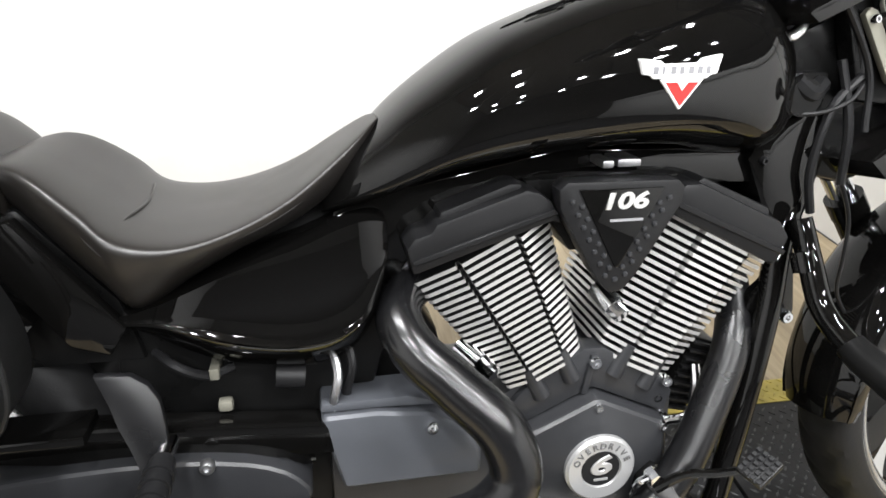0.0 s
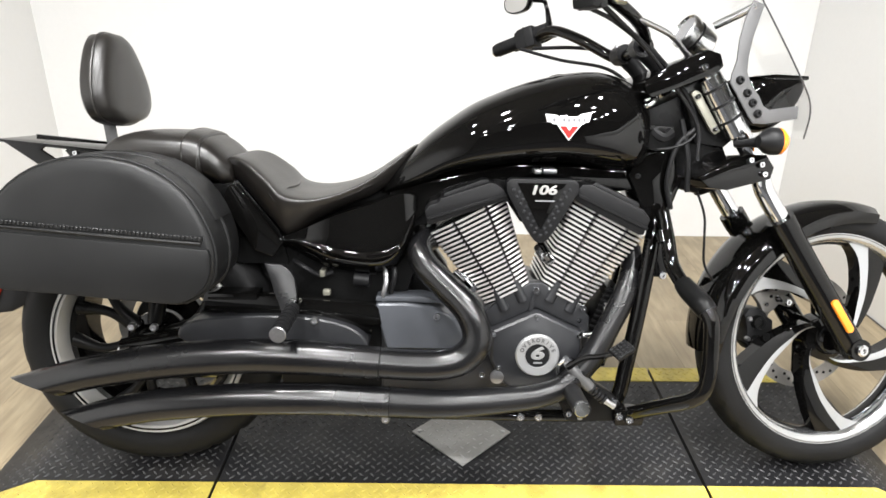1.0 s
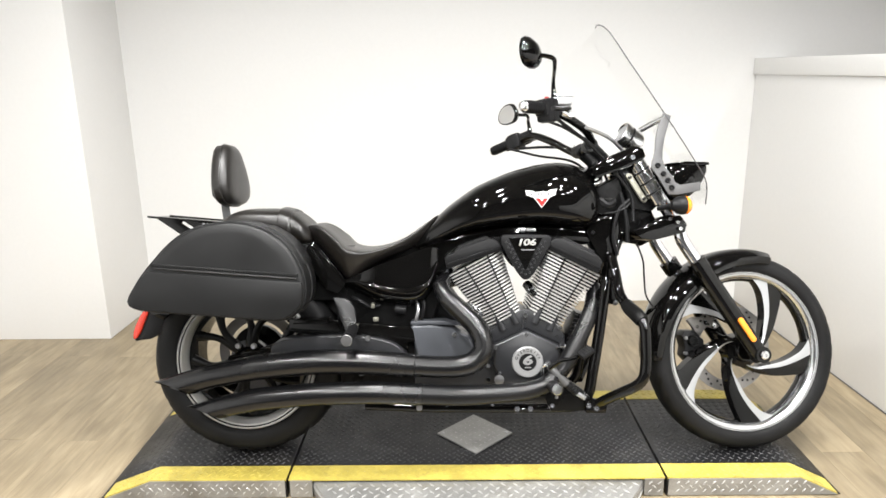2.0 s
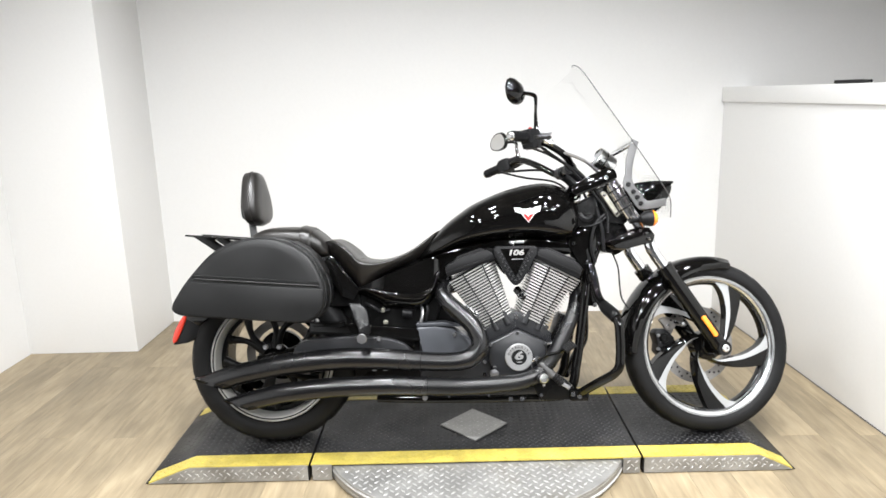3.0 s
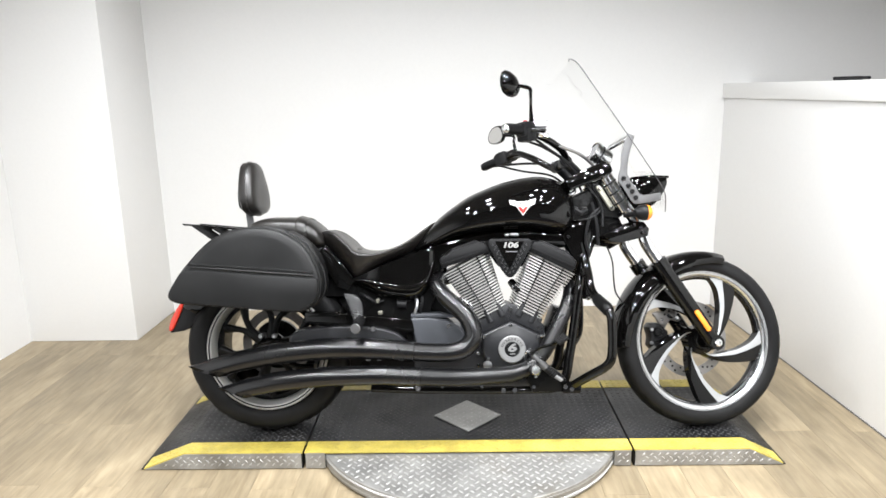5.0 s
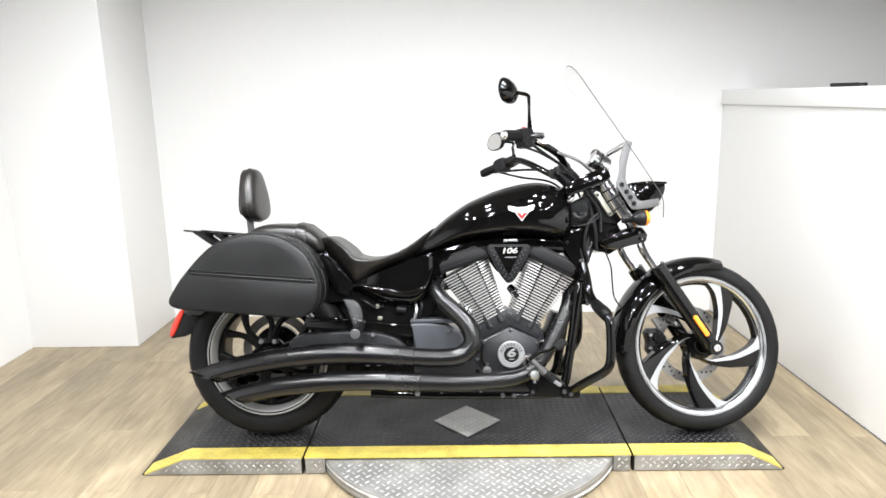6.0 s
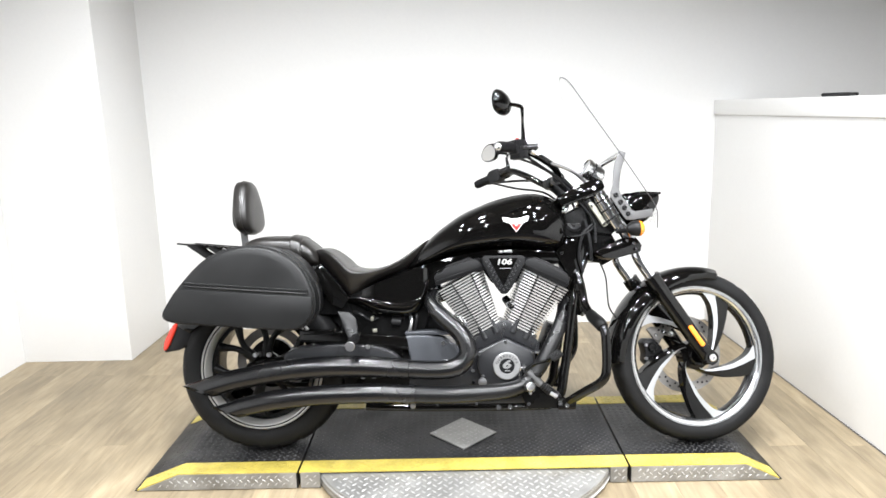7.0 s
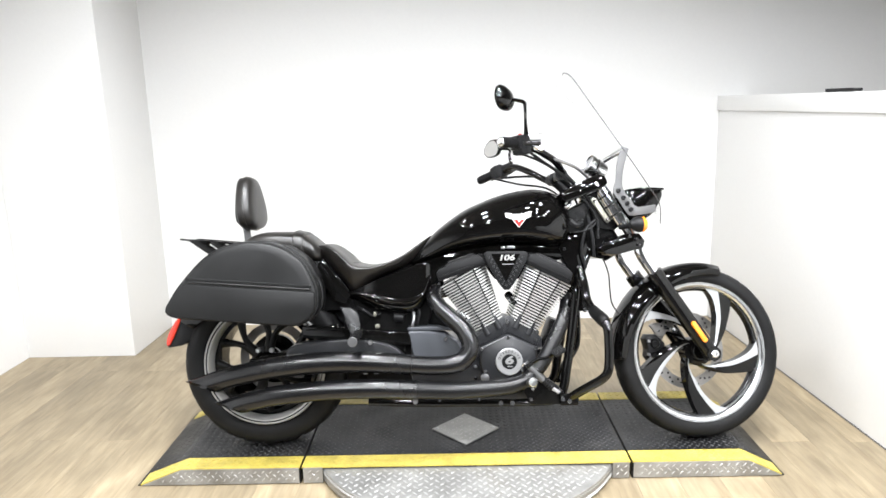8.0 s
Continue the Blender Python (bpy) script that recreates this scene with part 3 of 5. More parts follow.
for x, z, r in ((0.690, 0.305, 0.019), (0.692, 0.357, 0.019)):
    bp("piston_housing", lathe([(r, -0.004), (r, 0.008), (r * 0.85, 0.013), (r * 0.5, 0.013), (r * 0.45, 0.009), (0.0001, 0.009)], 20, (x, 0.042, z), (0, -1, 0)), DARKPART, "", caliper, True)
    bp("bolt", bolt((x - 0.024, 0.040, z + 0.010), 0.006), STEEL, "", caliper, True)
bp("mount", slab([(0.672, 0.428), (0.690, 0.438), (0.738, 0.434), (0.780, 0.416), (0.790, 0.404), (0.774, 0.394), (0.745, 0.404), (0.722, 0.382), (0.700, 0.386), (0.690, 0.405)], 0.034, 0.052, 0.004), DISC, "grey cast mount", caliper, True)
for x, z, r in ((0.735, 0.418, 0.009), (0.766, 0.408, 0.009), (0.705, 0.405, 0.006)):
    bp("bolt", bolt((x, 0.032, z), r), CHROME, "", caliper, True)
for x, z in ((0.720, 0.424), (0.748, 0.412)):
    bp("hole", lathe([(0.0045, 0), (0.0045, 0.0012), (0.0001, 0.0013)], 10, (x, 0.0338, z), (0, -1, 0)), DARKPART, "", caliper, True)

rear_wheel = bp("rear_wheel", torus_tyre(HUB_R, 0.318, 0.215, 0.090, 24, -1.0), TYRE, "wide black rear tyre")
RLIP = [(0.232, -0.082), (0.228, -0.088), (0.214, -0.086), (0.206, -0.072), (0.200, -0.05), (0.200, 0.05), (0.206, 0.072), (0.214, 0.086), (0.228, 0.088), (0.232, 0.082), (0.215, 0.0)]
bp("rim", lathe(RLIP, 96, HUB_R, (0, 1, 0), True), MACHINED, "polished aluminium rim lip", rear_wheel)
bp("rim_groove", lathe([(0.223, -0.0895), (0.219, -0.0895), (0.219, -0.085), (0.223, -0.085)], 96, HUB_R, (0, 1, 0), True), GLOSS, "", rear_wheel)
bp("rim_bed", lathe([(0.1995, -0.055), (0.182, -0.062), (0.178, 0.0), (0.182, 0.062), (0.1995, 0.055)], 96, HUB_R, (0, 1, 0), True), GLOSS, "gloss black inner rim", rear_wheel)
for k in range(6):
    for da in (-0.2, 0.2):
        a = radians(18 + 60 * k)
        c0 = (HUB_R.x + 0.045 * math.cos(a), -0.05, HUB_R.z + 0.045 * math.sin(a))
        c1 = (HUB_R.x + 0.12 * math.cos(a + da * 0.6), -0.058, HUB_R.z + 0.12 * math.sin(a + da * 0.6))
        c2 = (HUB_R.x + 0.186 * math.cos(a + da * 1.5), -0.055, HUB_R.z + 0.186 * math.sin(a + da * 1.5))
        bp("spoke", tube([c0, c1, c2], [0.020, 0.0115, 0.018], 12, 5), DARKPART, "", rear_wheel)
bp("hub", lathe([(0.0001, -0.075), (0.028, -0.075), (0.034, -0.07), (0.04, -0.055), (0.062, -0.05), (0.062, 0.06), (0.0001, 0.06)], 40, HUB_R, (0, 1, 0)), GLOSS, "black hub", rear_wheel)
for k in range(5):
    a = radians(50 + 72 * k)
    bp("bolt", bolt((HUB_R.x + 0.05 * math.cos(a), -0.052, HUB_R.z + 0.05 * math.sin(a)), 0.007), CHROME, "", rear_wheel)
bp("pulley", lathe([(0.088, 0.058), (0.091, 0.062), (0.091, 0.086), (0.088, 0.090), (0.070, 0.084), (0.060, 0.070), (0.060, 0.058)], 56, HUB_R, (0, 1, 0), True), DARKPART, "black belt pulley", rear_wheel)
rdisc = bp("brake_disc", lathe([(0.140, 0.068), (0.140, 0.073), (0.105, 0.073), (0.105, 0.068)], 64, HUB_R, (0, 1, 0), True), DISC, "steel rear brake disc", rear_wheel)

# front fender: a U-shaped shell round the tyre
def fender(centre, r, a0, a1, half, skirt, steps=30, thick=0.004):
    rings = []
    for k in range(steps + 1):
        t = k / steps
        a = radians(a0 + (a1 - a0) * t)
        w = half * (0.82 + 0.18 * math.sin(math.pi * min(max(t, 0.0), 1.0)) ** 0.5)
        s = skirt * (0.35 + 0.65 * math.sin(math.pi * (0.12 + 0.8 * (1 - t))) ** 0.8)
        section = [(r - s, -w), (r - s * 0.5, -w * 0.99), (r - 0.020, -w * 0.93), (r - 0.006, -w * 0.7), (r, -w * 0.35), (r + 0.001, 0)]
        section = section + [(q, -y) for q, y in section[-2::-1]]
        inner = [(q - thick, y * 0.94) for q, y in section[::-1]]
        rings.append([(centre.x + q * math.cos(a), y, centre.z + q * math.sin(a)) for q, y in section + inner])
    return loft(rings)


bp("front_fender", fender(HUB_F, 0.342, 183, 74, 0.078, 0.06), GLOSS, "gloss black front fender", front=True, angle=50)
rear_fender = bp("rear_fender", fender(HUB_R, 0.372, 152, 48, 0.125, 0.13), GLOSS, "gloss black rear fender", angle=50)
tail = bp("tail_bracket", slab([(-1.140, 0.50), (-1.06, 0.50), (-1.08, 0.42), (-1.11, 0.408), (-1.135, 0.395), (-1.188, 0.388), (-1.186, 0.40)], -0.075, 0.075, 0.006), PLASTIC, "black rear mudguard bracket")
bp("tail_light", slab(smooth2([(-1.148, 0.495), (-1.133, 0.495), (-1.146, 0.46), (-1.172, 0.405), (-1.188, 0.40), (-1.180, 0.44)], 3), -0.082, 0.082, 0.006), REDLENS, "red tail light lens", tail)

# forks, clamps and front end
axis_dir = AXIS
AXLE = Vector((0.847, 0, 0.322))
for side in (-1, 1):
    y = 0.098 * side
    at = lambda d: (AXLE.x + axis_dir.x * d, y, AXLE.z + axis_dir.z * d)
    fork = bp("fork", tube([at(0.34), at(0.45), (0.583, y, 0.735), (0.528, y, 0.825), (0.447, y, 0.955), (0.437, y, 0.972)], 0.0215, 24, 3), CHROME, "chrome fork tube", front=True)
    bp("slider", joined(rod(at(-0.015), at(0.345), 0.029, 24, 0.030, 0.004), rod(at(0.335), at(0.372), 0.0315, 24, None, 0.003)), GLOSS, "black fork slider", fork, True)
    bp("cap", rod((0.436, y, 0.964), (0.424, y, 0.984), 0.024, 20, None, 0.003), CHROME, "", fork, True)
    if side < 0:
        bp("axle_clamp", rod((AXLE.x, -0.128, AXLE.z), (AXLE.x, -0.07, AXLE.z), 0.026, 20, None, 0.004), GLOSS, "", fork, True)
        bp("axle_bolt", lathe([(0.014, 0), (0.014, 0.006), (0.010, 0.009), (0.006, 0.009), (0.005, 0.004), (0.0001, 0.004)], 20, (AXLE.x, -0.128, AXLE.z), (0, -1, 0)), CHROME, "silver axle bolt", fork, True)
    d = Vector((axis_dir.x, 0, axis_dir.z))
    n = Vector((axis_dir.z, 0, -axis_dir.x))
    c = Vector(at(0.10)) + Vector((0, side * 0.029, 0))
    prof = [(-0.042, -0.009), (0.042, -0.009), (0.047, 0.0), (0.042, 0.009), (-0.042, 0.009), (-0.047, 0.0)]
    bp("reflector", slab([(c.x + d.x * u + n.x * v, c.z + d.z * u + n.z * v) for u, v in prof], c.y - 0.006, c.y + 0.006, 0.003), ORANGE, "orange side reflector", fork, True)
bp("axle", rod((AXLE.x, -0.11, AXLE.z), (AXLE.x, 0.11, AXLE.z), 0.012), CHROME, "steel front axle", front=True)
bp("upper_clamp", slab([(0.287, 0.925), (0.292, 0.902), (0.306, 0.892), (0.402, 0.929), (0.452, 0.948), (0.466, 0.962), (0.458, 0.988), (0.430, 0.996), (0.345, 0.962)], -0.128, 0.128, 0.003), GLOSS, "gloss black upper fork clamp", front=True)
bp("clamp_bolt", bolt((0.420, -0.130, 0.958), 0.009), CHROME, "", front=True)
lower = bp("lower_clamp", slab([(0.420, 0.724), (0.448, 0.700), (0.490, 0.696), (0.592, 0.720), (0.600, 0.746), (0.580, 0.774), (0.53, 0.774)], -0.125, 0.125, 0.003), GLOSS, "gloss black lower fork clamp", front=True)
for x, z in ((0.566, 0.752), (0.574, 0.731), (0.540, 0.762)):
    bp("bolt", bolt((x, -0.127, z), 0.007), CHROME, "", lower, True)
TOP_AT = lambda t, side: Vector((0.522, 0.098 * side, 0.819)).lerp(Vector((0.449, 0.098 * side, 0.942)), t)
for side in (-1, 1):
    cover = bp("fork_cover", tube([TOP_AT(t, side) for t in (0.0, 0.3, 0.7, 1.0)], [0.027, 0.028, 0.028, 0.027], 20, 3), CHROME, "chrome upper fork cover", front=True)
    for d in (0.28, 0.55, 0.82):
        p = TOP_AT(d, side)
        bp("band", rod(p - axis_dir * 0.003, p + axis_dir * 0.003, 0.0286, 20), PLASTIC, "", cover, True)
bp("neck_bracket", slab([(0.408, 0.905), (0.418, 0.914), (0.430, 0.910), (0.482, 0.826), (0.469, 0.817), (0.460, 0.824)], -0.100, -0.090, 0.003), ZINC, "zinc plated metal bracket", front=True)

bp("fork_shroud", slab([(0.395, 0.925), (0.455, 0.945), (0.530, 0.815), (0.500, 0.79), (0.430, 0.80)], -0.084, -0.060, 0.004), DARKPART, "dark panel behind the fork", front=True)
for x, z in ((0.422, 0.899), (0.467, 0.830)):
    bp("bracket_bolt", bolt((x, -0.102, z), 0.006), CHROME, "", front=True)
bp("neck_ring", tube([(0.293, -0.07, 0.877), (0.316, -0.078, 0.881), (0.331, -0.078, 0.891), (0.338, -0.07, 0.903)], [0.006, 0.008, 0.008, 0.006], 12, 5), ALU, "bright ring under the clamp", front=True)

# headlight
headlight = bp("headlight", hump([0.535, 0.545, 0.575, 0.62, 0.665, 0.695, 0.708], [0.942, 0.948, 0.952, 0.954, 0.954, 0.952, 0.948], [0.872, 0.850, 0.832, 0.828, 0.850, 0.888, 0.915], [0.04, 0.056, 0.068, 0.072, 0.070, 0.064, 0.058], 36, 0.72, 0.5, 5), GLOSS, "black headlight shell with a flat visor", front=True, angle=50)
bp("visor", slab([(0.565, 0.950), (0.63, 0.9575), (0.712, 0.955), (0.714, 0.946), (0.63, 0.944)], -0.068, 0.068, 0.003), GLOSS, "", headlight, True)
bp("lens", lathe([(0.0001, 0.006), (0.03, 0.004), (0.045, -0.002)], 28, (0.706, 0, 0.925), (1, 0, -0.5)), CHROME, "headlight lens", headlight, True)
for side in (-1, 1):
    base = Vector((0.508, 0.115 * side, 0.797))
    end = Vector((0.548, 0.175 * side, 0.801))
    signal = bp("turn_signal", tube([base, base.lerp(end, 0.5), end], [0.008, 0.010, 0.02], 14, 4), PLASTIC, "black turn signal", front=True)
    bp("body", lathe([(0.012, -0.03), (0.026, -0.012), (0.029, 0.0), (0.029, 0.012)], 24, (0.552, 0.178 * side, 0.801), (1, 0, 0)), PLASTIC, "", signal, True)
    bp("lens", lathe([(0.028, 0.0), (0.028, 0.008), (0.02, 0.018), (0.0001, 0.022)], 24, (0.564, 0.178 * side, 0.801), (1, 0, 0)), ORANGE, "amber lens", signal, True)

# gauge
GAUGE_AT, GAUGE_AX = (0.462, 0.02, 1.056), (-0.86, -0.10, 0.50)
gauge = bp("gauge", lathe([(0.0001, -0.062), (0.024, -0.060), (0.034, -0.052), (0.037, -0.03), (0.037, 0.004), (0.041, 0.007), (0.041, 0.018), (0.038, 0.022), (0.035, 0.016), (0.0001, 0.015)], 40, GAUGE_AT, GAUGE_AX), ALU, "round chrome speedometer", front=True)
bp("dial", lathe([(0.034, 0.0162), (0.0001, 0.0165)], 32, GAUGE_AT, GAUGE_AX), DIAL, "grey dial", gauge, True)
bp("trim_ring", lathe([(0.0385, -0.012), (0.0385, -0.008), (0.036, -0.008), (0.036, -0.012)], 36, GAUGE_AT, GAUGE_AX, True), DARKPART, "", gauge, True)

# handlebar
BAR_NEAR = [(0.308, -0.075, 1.010), (0.268, -0.140, 1.036), (0.200, -0.210, 1.054), (0.130, -0.268, 1.066), (0.060, -0.315, 1.066), (0.010, -0.352, 1.060)]
BAR = [(0.312, 0.0, 1.008), (0.304, 0.075, 1.006), (0.238, 0.15, 1.062), (0.196, 0.235, 1.098), (0.160, 0.30, 1.090), (0.085, 0.380, 1.069)]
handlebar = bp("handlebar", tube(BAR_NEAR[::-1] + BAR, 0.0130, 14, 6), GLOSS, "black bent handlebar", front=True)
for side in (-1, 1):
    bp("riser", tube([(0.385, 0.05 * side, 0.930), (0.350, 0.05 * side, 0.972), (0.314, 0.05 * side, 1.006)], [0.024, 0.019, 0.021], 16, 4), PLASTIC, "black riser", handlebar, True)
    bp("riser_clamp", rod((0.312, 0.032 * side, 1.009), (0.308, 0.070 * side, 1.009), 0.023, 18, None, 0.004), PLASTIC, "", handlebar, True)
    bp("clamp_bolt", bolt((0.296, 0.05 * side, 1.026), 0.005, (-0.6, 0, 0.8)), STEEL, "", handlebar, True)
    g0, g1 = (Vector((0.135, 0.330, 1.085)), Vector((0.081, 0.385, 1.067))) if side > 0 else (Vector((0.078, -0.302, 1.069)), Vector((0.016, -0.348, 1.060)))
    dirn = (g1 - g0).normalized()
    grip = bp("grip", rod(g0, g1, 0.0185, 20, 0.0165, 0.004), PLASTIC, "black rubber grip", handlebar, True)
    for k in range(8):
        p = g0.lerp(g1, 0.15 + 0.1 * k)
        bp("rib", rod(p, p + dirn * 0.003, 0.0186, 16), PLASTIC, "", grip, True)
    bp("bar_end", lathe([(0.0155, -0.004), (0.0155, 0.002), (0.012, 0.007), (0.007, 0.010), (0.0001, 0.011)], 18, g1, dirn), ALU, "silver bar end", grip, True)
    c = g0 - dirn * 0.028
    m = Matrix.Translation(c) @ dirn.to_track_quat("X", "Z").to_matrix().to_4x4()
    housing = bp("switchgear", moved(joined(box(-0.026, 0.024, -0.024, 0.024, -0.040 if side < 0 else -0.030, 0.026, 0.008), box(0.016, 0.032, -0.021, 0.021, -0.024, 0.022, 0.006), rod((-0.04, 0, 0), (0.034, 0, 0), 0.021, 18, None, 0.003)), m), PLASTIC, "black switch housing", handlebar, True)
    bp("seam", moved(box(-0.001, 0.001, -0.0246, 0.0246, -0.0405 if side < 0 else -0.0305, 0.0266, 0.004), m), DARKPART, "", housing, True)
    for u, z in ((-0.014, 0.012), (0.012, -0.012)):
        bp("button", moved(box(u - 0.006, u + 0.006, -0.0275 * 1, -0.022, z - 0.004, z + 0.004, 0.0015), m), DARKPART, "", housing, True)
    perch_at = c - dirn * 0.050
    bp("perch", joined(rod(perch_at - dirn * 0.014, perch_at + dirn * 0.014, 0.021, 18, None, 0.004), box(perch_at.x - 0.004, perch_at.x + 0.034, perch_at.y - 0.014, perch_at.y + 0.014, perch_at.z - 0.014, perch_at.z + 0.012, 0.005)), CHROME if side < 0 else PLASTIC, "cast lever perch", handlebar, True)
    bp("lever", tube([perch_at + Vector((0.030, 0, 0)), perch_at + Vector((0.020, 0.045 * side, -0.010)), perch_at + Vector((-0.020, 0.090 * side, -0.022)), perch_at + Vector((-0.05, 0.118 * side, -0.028))], [0.008, 0.007, 0.006, 0.007], 10, 5), GLOSS, "black hand lever", handlebar, True)
# brake fluid reservoir on the brake side
bp("reservoir", joined(box(0.126, 0.176, -0.285, -0.245, 1.084, 1.108, 0.005), box(0.123, 0.179, -0.288, -0.242, 1.106, 1.114, 0.003)), STEEL, "grey brake fluid reservoir", front=True)
bp("reservoir_screw", bolt((0.135, -0.265, 1.1145), 0.004, (0, 0, 1), 0.003), CHROME, "", front=True)
bp("banjo_bolt", joined(rod((0.165, -0.25, 1.062), (0.188, -0.25, 1.060), 0.010, 6), rod((0.150, -0.262, 1.070), (0.166, -0.255, 1.064), 0.014, 14, None, 0.003)), CHROME, "chrome banjo fitting", front=True)
bp("brake_line", tube([(0.178, -0.236, 1.058), (0.205, -0.205, 1.046), (0.270, -0.160, 1.040), (0.345, -0.120, 1.024), (0.395, -0.08, 1.003), (0.425, -0.06, 0.982), (0.445, -0.055, 0.95)], 0.0058, 10, 6), BRAID, "braided steel brake line", front=True)
bp("kill_switch", moved(box(-0.006, 0.006, -0.005, 0.005, -0.003, 0.004, 0.002), Matrix.Translation((0.098, -0.29, 1.100))), REDPRINT, "small red switch", front=True)


def mirror(side, head_at, foot, turn, tilt=0.0):
    name_parts = bp("mirror", tube([foot, (foot[0] - 0.004, foot[1] * 1.04, foot[2] + 0.045), (head_at[0] + 0.078, head_at[1] * 0.95, head_at[2] - 0.022), (head_at[0] + 0.072, head_at[1] * 0.96, head_at[2] - 0.002), (head_at[0] + 0.030, head_at[1] * 0.99, head_at[2] + 0.002)], [0.009, 0.0055, 0.0055, 0.0065, 0.006], 10, 5), GLOSS, "black mirror on a thin stem", front=True)
    m = Matrix.Translation(head_at) @ pose(0, 0, 0, tilt, 0, turn)
    shell = smooth2([(-0.062, 0.0), (-0.042, 0.036), (0.0, 0.043), (0.04, 0.03), (0.062, 0.0), (0.045, -0.026), (0.0, -0.036), (-0.045, -0.03)], 4)
    rings = []
    for y, s in ((-0.004, 0.96), (0.004, 1.0), (0.014, 0.9), (0.026, 0.6), (0.03, 0.2)):
        rings.append([(x * s, -y, z * s) for x, z in shell])
    bp("shell", moved(loft(rings), m), GLOSS, "", name_parts, True)
    glass = [[(x * 0.86, 0.0045, z * 0.85) for x, z in shell], [(x * 0.86, 0.0055, z * 0.85) for x, z in shell]]
    bp("glass", moved(loft(glass), m), MIRROR, "mirror glass", name_parts, True)


mirror(-1, Vector((0.012, -0.42, 1.182)), (0.121, -0.285, 1.10), 55)
mirror(1, Vector((0.150, 0.42, 1.214)), (0.20, 0.275, 1.12), 112, -6)

# windshield
PROFILE = catmull([(0.324, 0, 1.374), (0.362, 0, 1.342), (0.429, 0, 1.245), (0.530, 0, 1.098), (0.625, 0, 0.955), (0.668, 0, 0.885), (0.674, 0, 0.815)], 5)
HALF = [0.160 + 0.065 * min(1, (k / 5)) ** 0.5 if k < 14 else 0.225 - 0.09 * ((k - 14) / (len(PROFILE) - 15)) ** 1.6 for k in range(len(PROFILE))]


def shield_point(k, u, off=0.0):
    p, w = PROFILE[k], HALF[k]
    y = w * u
    return Vector((p.x - 0.95 * y * y + off, y, p.z - 0.4 * y * y + off * 0.6))


N_U = 20
bm = bmesh.new()
sheets = []
for off in (0.0, 0.004):
    sheets.append([[bm.verts.new(shield_point(k, -1 + 2 * i / N_U, off)) for i in range(N_U + 1)] for k in range(len(PROFILE))])
for s in sheets:
    for a, b in zip(s, s[1:]):
        for i in range(N_U):
            bm.faces.new((a[i], a[i + 1], b[i + 1], b[i]))
windshield = bp("windshield", bm, SHIELD, "clear curved acrylic windshield", front=True, angle=60)
windshield.visible_shadow = False
last = len(PROFILE) - 1
edge = [shield_point(0, -1 + 2 * i / N_U, 0.002) for i in range(N_U + 1)] + [shield_point(k, 1, 0.002) for k in range(1, last)] + [shield_point(last, 1 - 2 * i / N_U, 0.002) for i in range(N_U + 1)] + [shield_point(k, -1, 0.002) for k in range(last - 1, 0, -1)]
near_edge = [p for p in edge if p.y < -0.128]
near_edge.sort(key=lambda p: -p.z)
bp("edge", tube([tuple(p) for p in near_edge], 0.0019, 6, 1), EDGEDARK, "polished sheet edge", windshield, True)
for side in (-1, 1):
    y0, y1 = sorted((0.118 * side, 0.123 * side))
    arm = [(0.532, 1.104), (0.515, 1.066), (0.503, 1.020), (0.499, 0.975), (0.488, 0.944), (0.487, 0.928), (0.506, 0.900), (0.532, 0.858), (0.545, 0.842), (0.570, 0.841), (0.650, 0.853), (0.651, 0.882), (0.582, 0.872), (0.566, 0.880), (0.556, 0.900), (0.534, 0.926), (0.524, 0.953), (0.526, 0.985), (0.533, 1.022), (0.546, 1.062), (0.557, 1.094)]
    bracket = bp("shield_bracket", slab(arm, y0, y1, 0.001), BRACKET, "grey metal windshield bracket", front=True)
    for x, z in ((0.507, 0.934), (0.525, 0.907), (0.539, 0.886), (0.552, 0.863)):
        bp("bolt", bolt((x, 0.125 * side, z), 0.009, (0, side, 0)), PLASTIC, "", bracket, True)
    bp("strut", rod((0.540, 0.12 * side, 1.092), (0.485, 0.05 * side, 1.062), 0.009, 12), ALU, "chrome strut", bracket, True)

# tank, seat and bodywork
tank = bp("fuel_tank", hump([-0.252, -0.215, -0.18, -0.15, -0.105, -0.05, 0.01, 0.07, 0.125, 0.175, 0.225, 0.275, 0.316, 0.340, 0.353],
                            [0.706, 0.756, 0.790, 0.818, 0.852, 0.888, 0.915, 0.937, 0.951, 0.960, 0.962, 0.952, 0.930, 0.900, 0.855],
                            [0.684, 0.692, 0.703, 0.714, 0.732, 0.744, 0.751, 0.755, 0.757, 0.755, 0.748, 0.740, 0.745, 0.768, 0.812],
                            [0.066, 0.094, 0.112, 0.124, 0.138, 0.150, 0.157, 0.160, 0.161, 0.160, 0.155, 0.144, 0.122, 0.094, 0.036], 48, 0.34, 0.74, 5), GLOSS, "gloss black teardrop fuel tank", angle=60)
bp("filler_cap", lathe([(0.036, -0.012), (0.036, 0.002), (0.031, 0.007), (0.0001, 0.009)], 32, (0.16, 0.05, 0.942), (0, 0.35, 1)), GLOSS, "flush black fuel cap", tank)
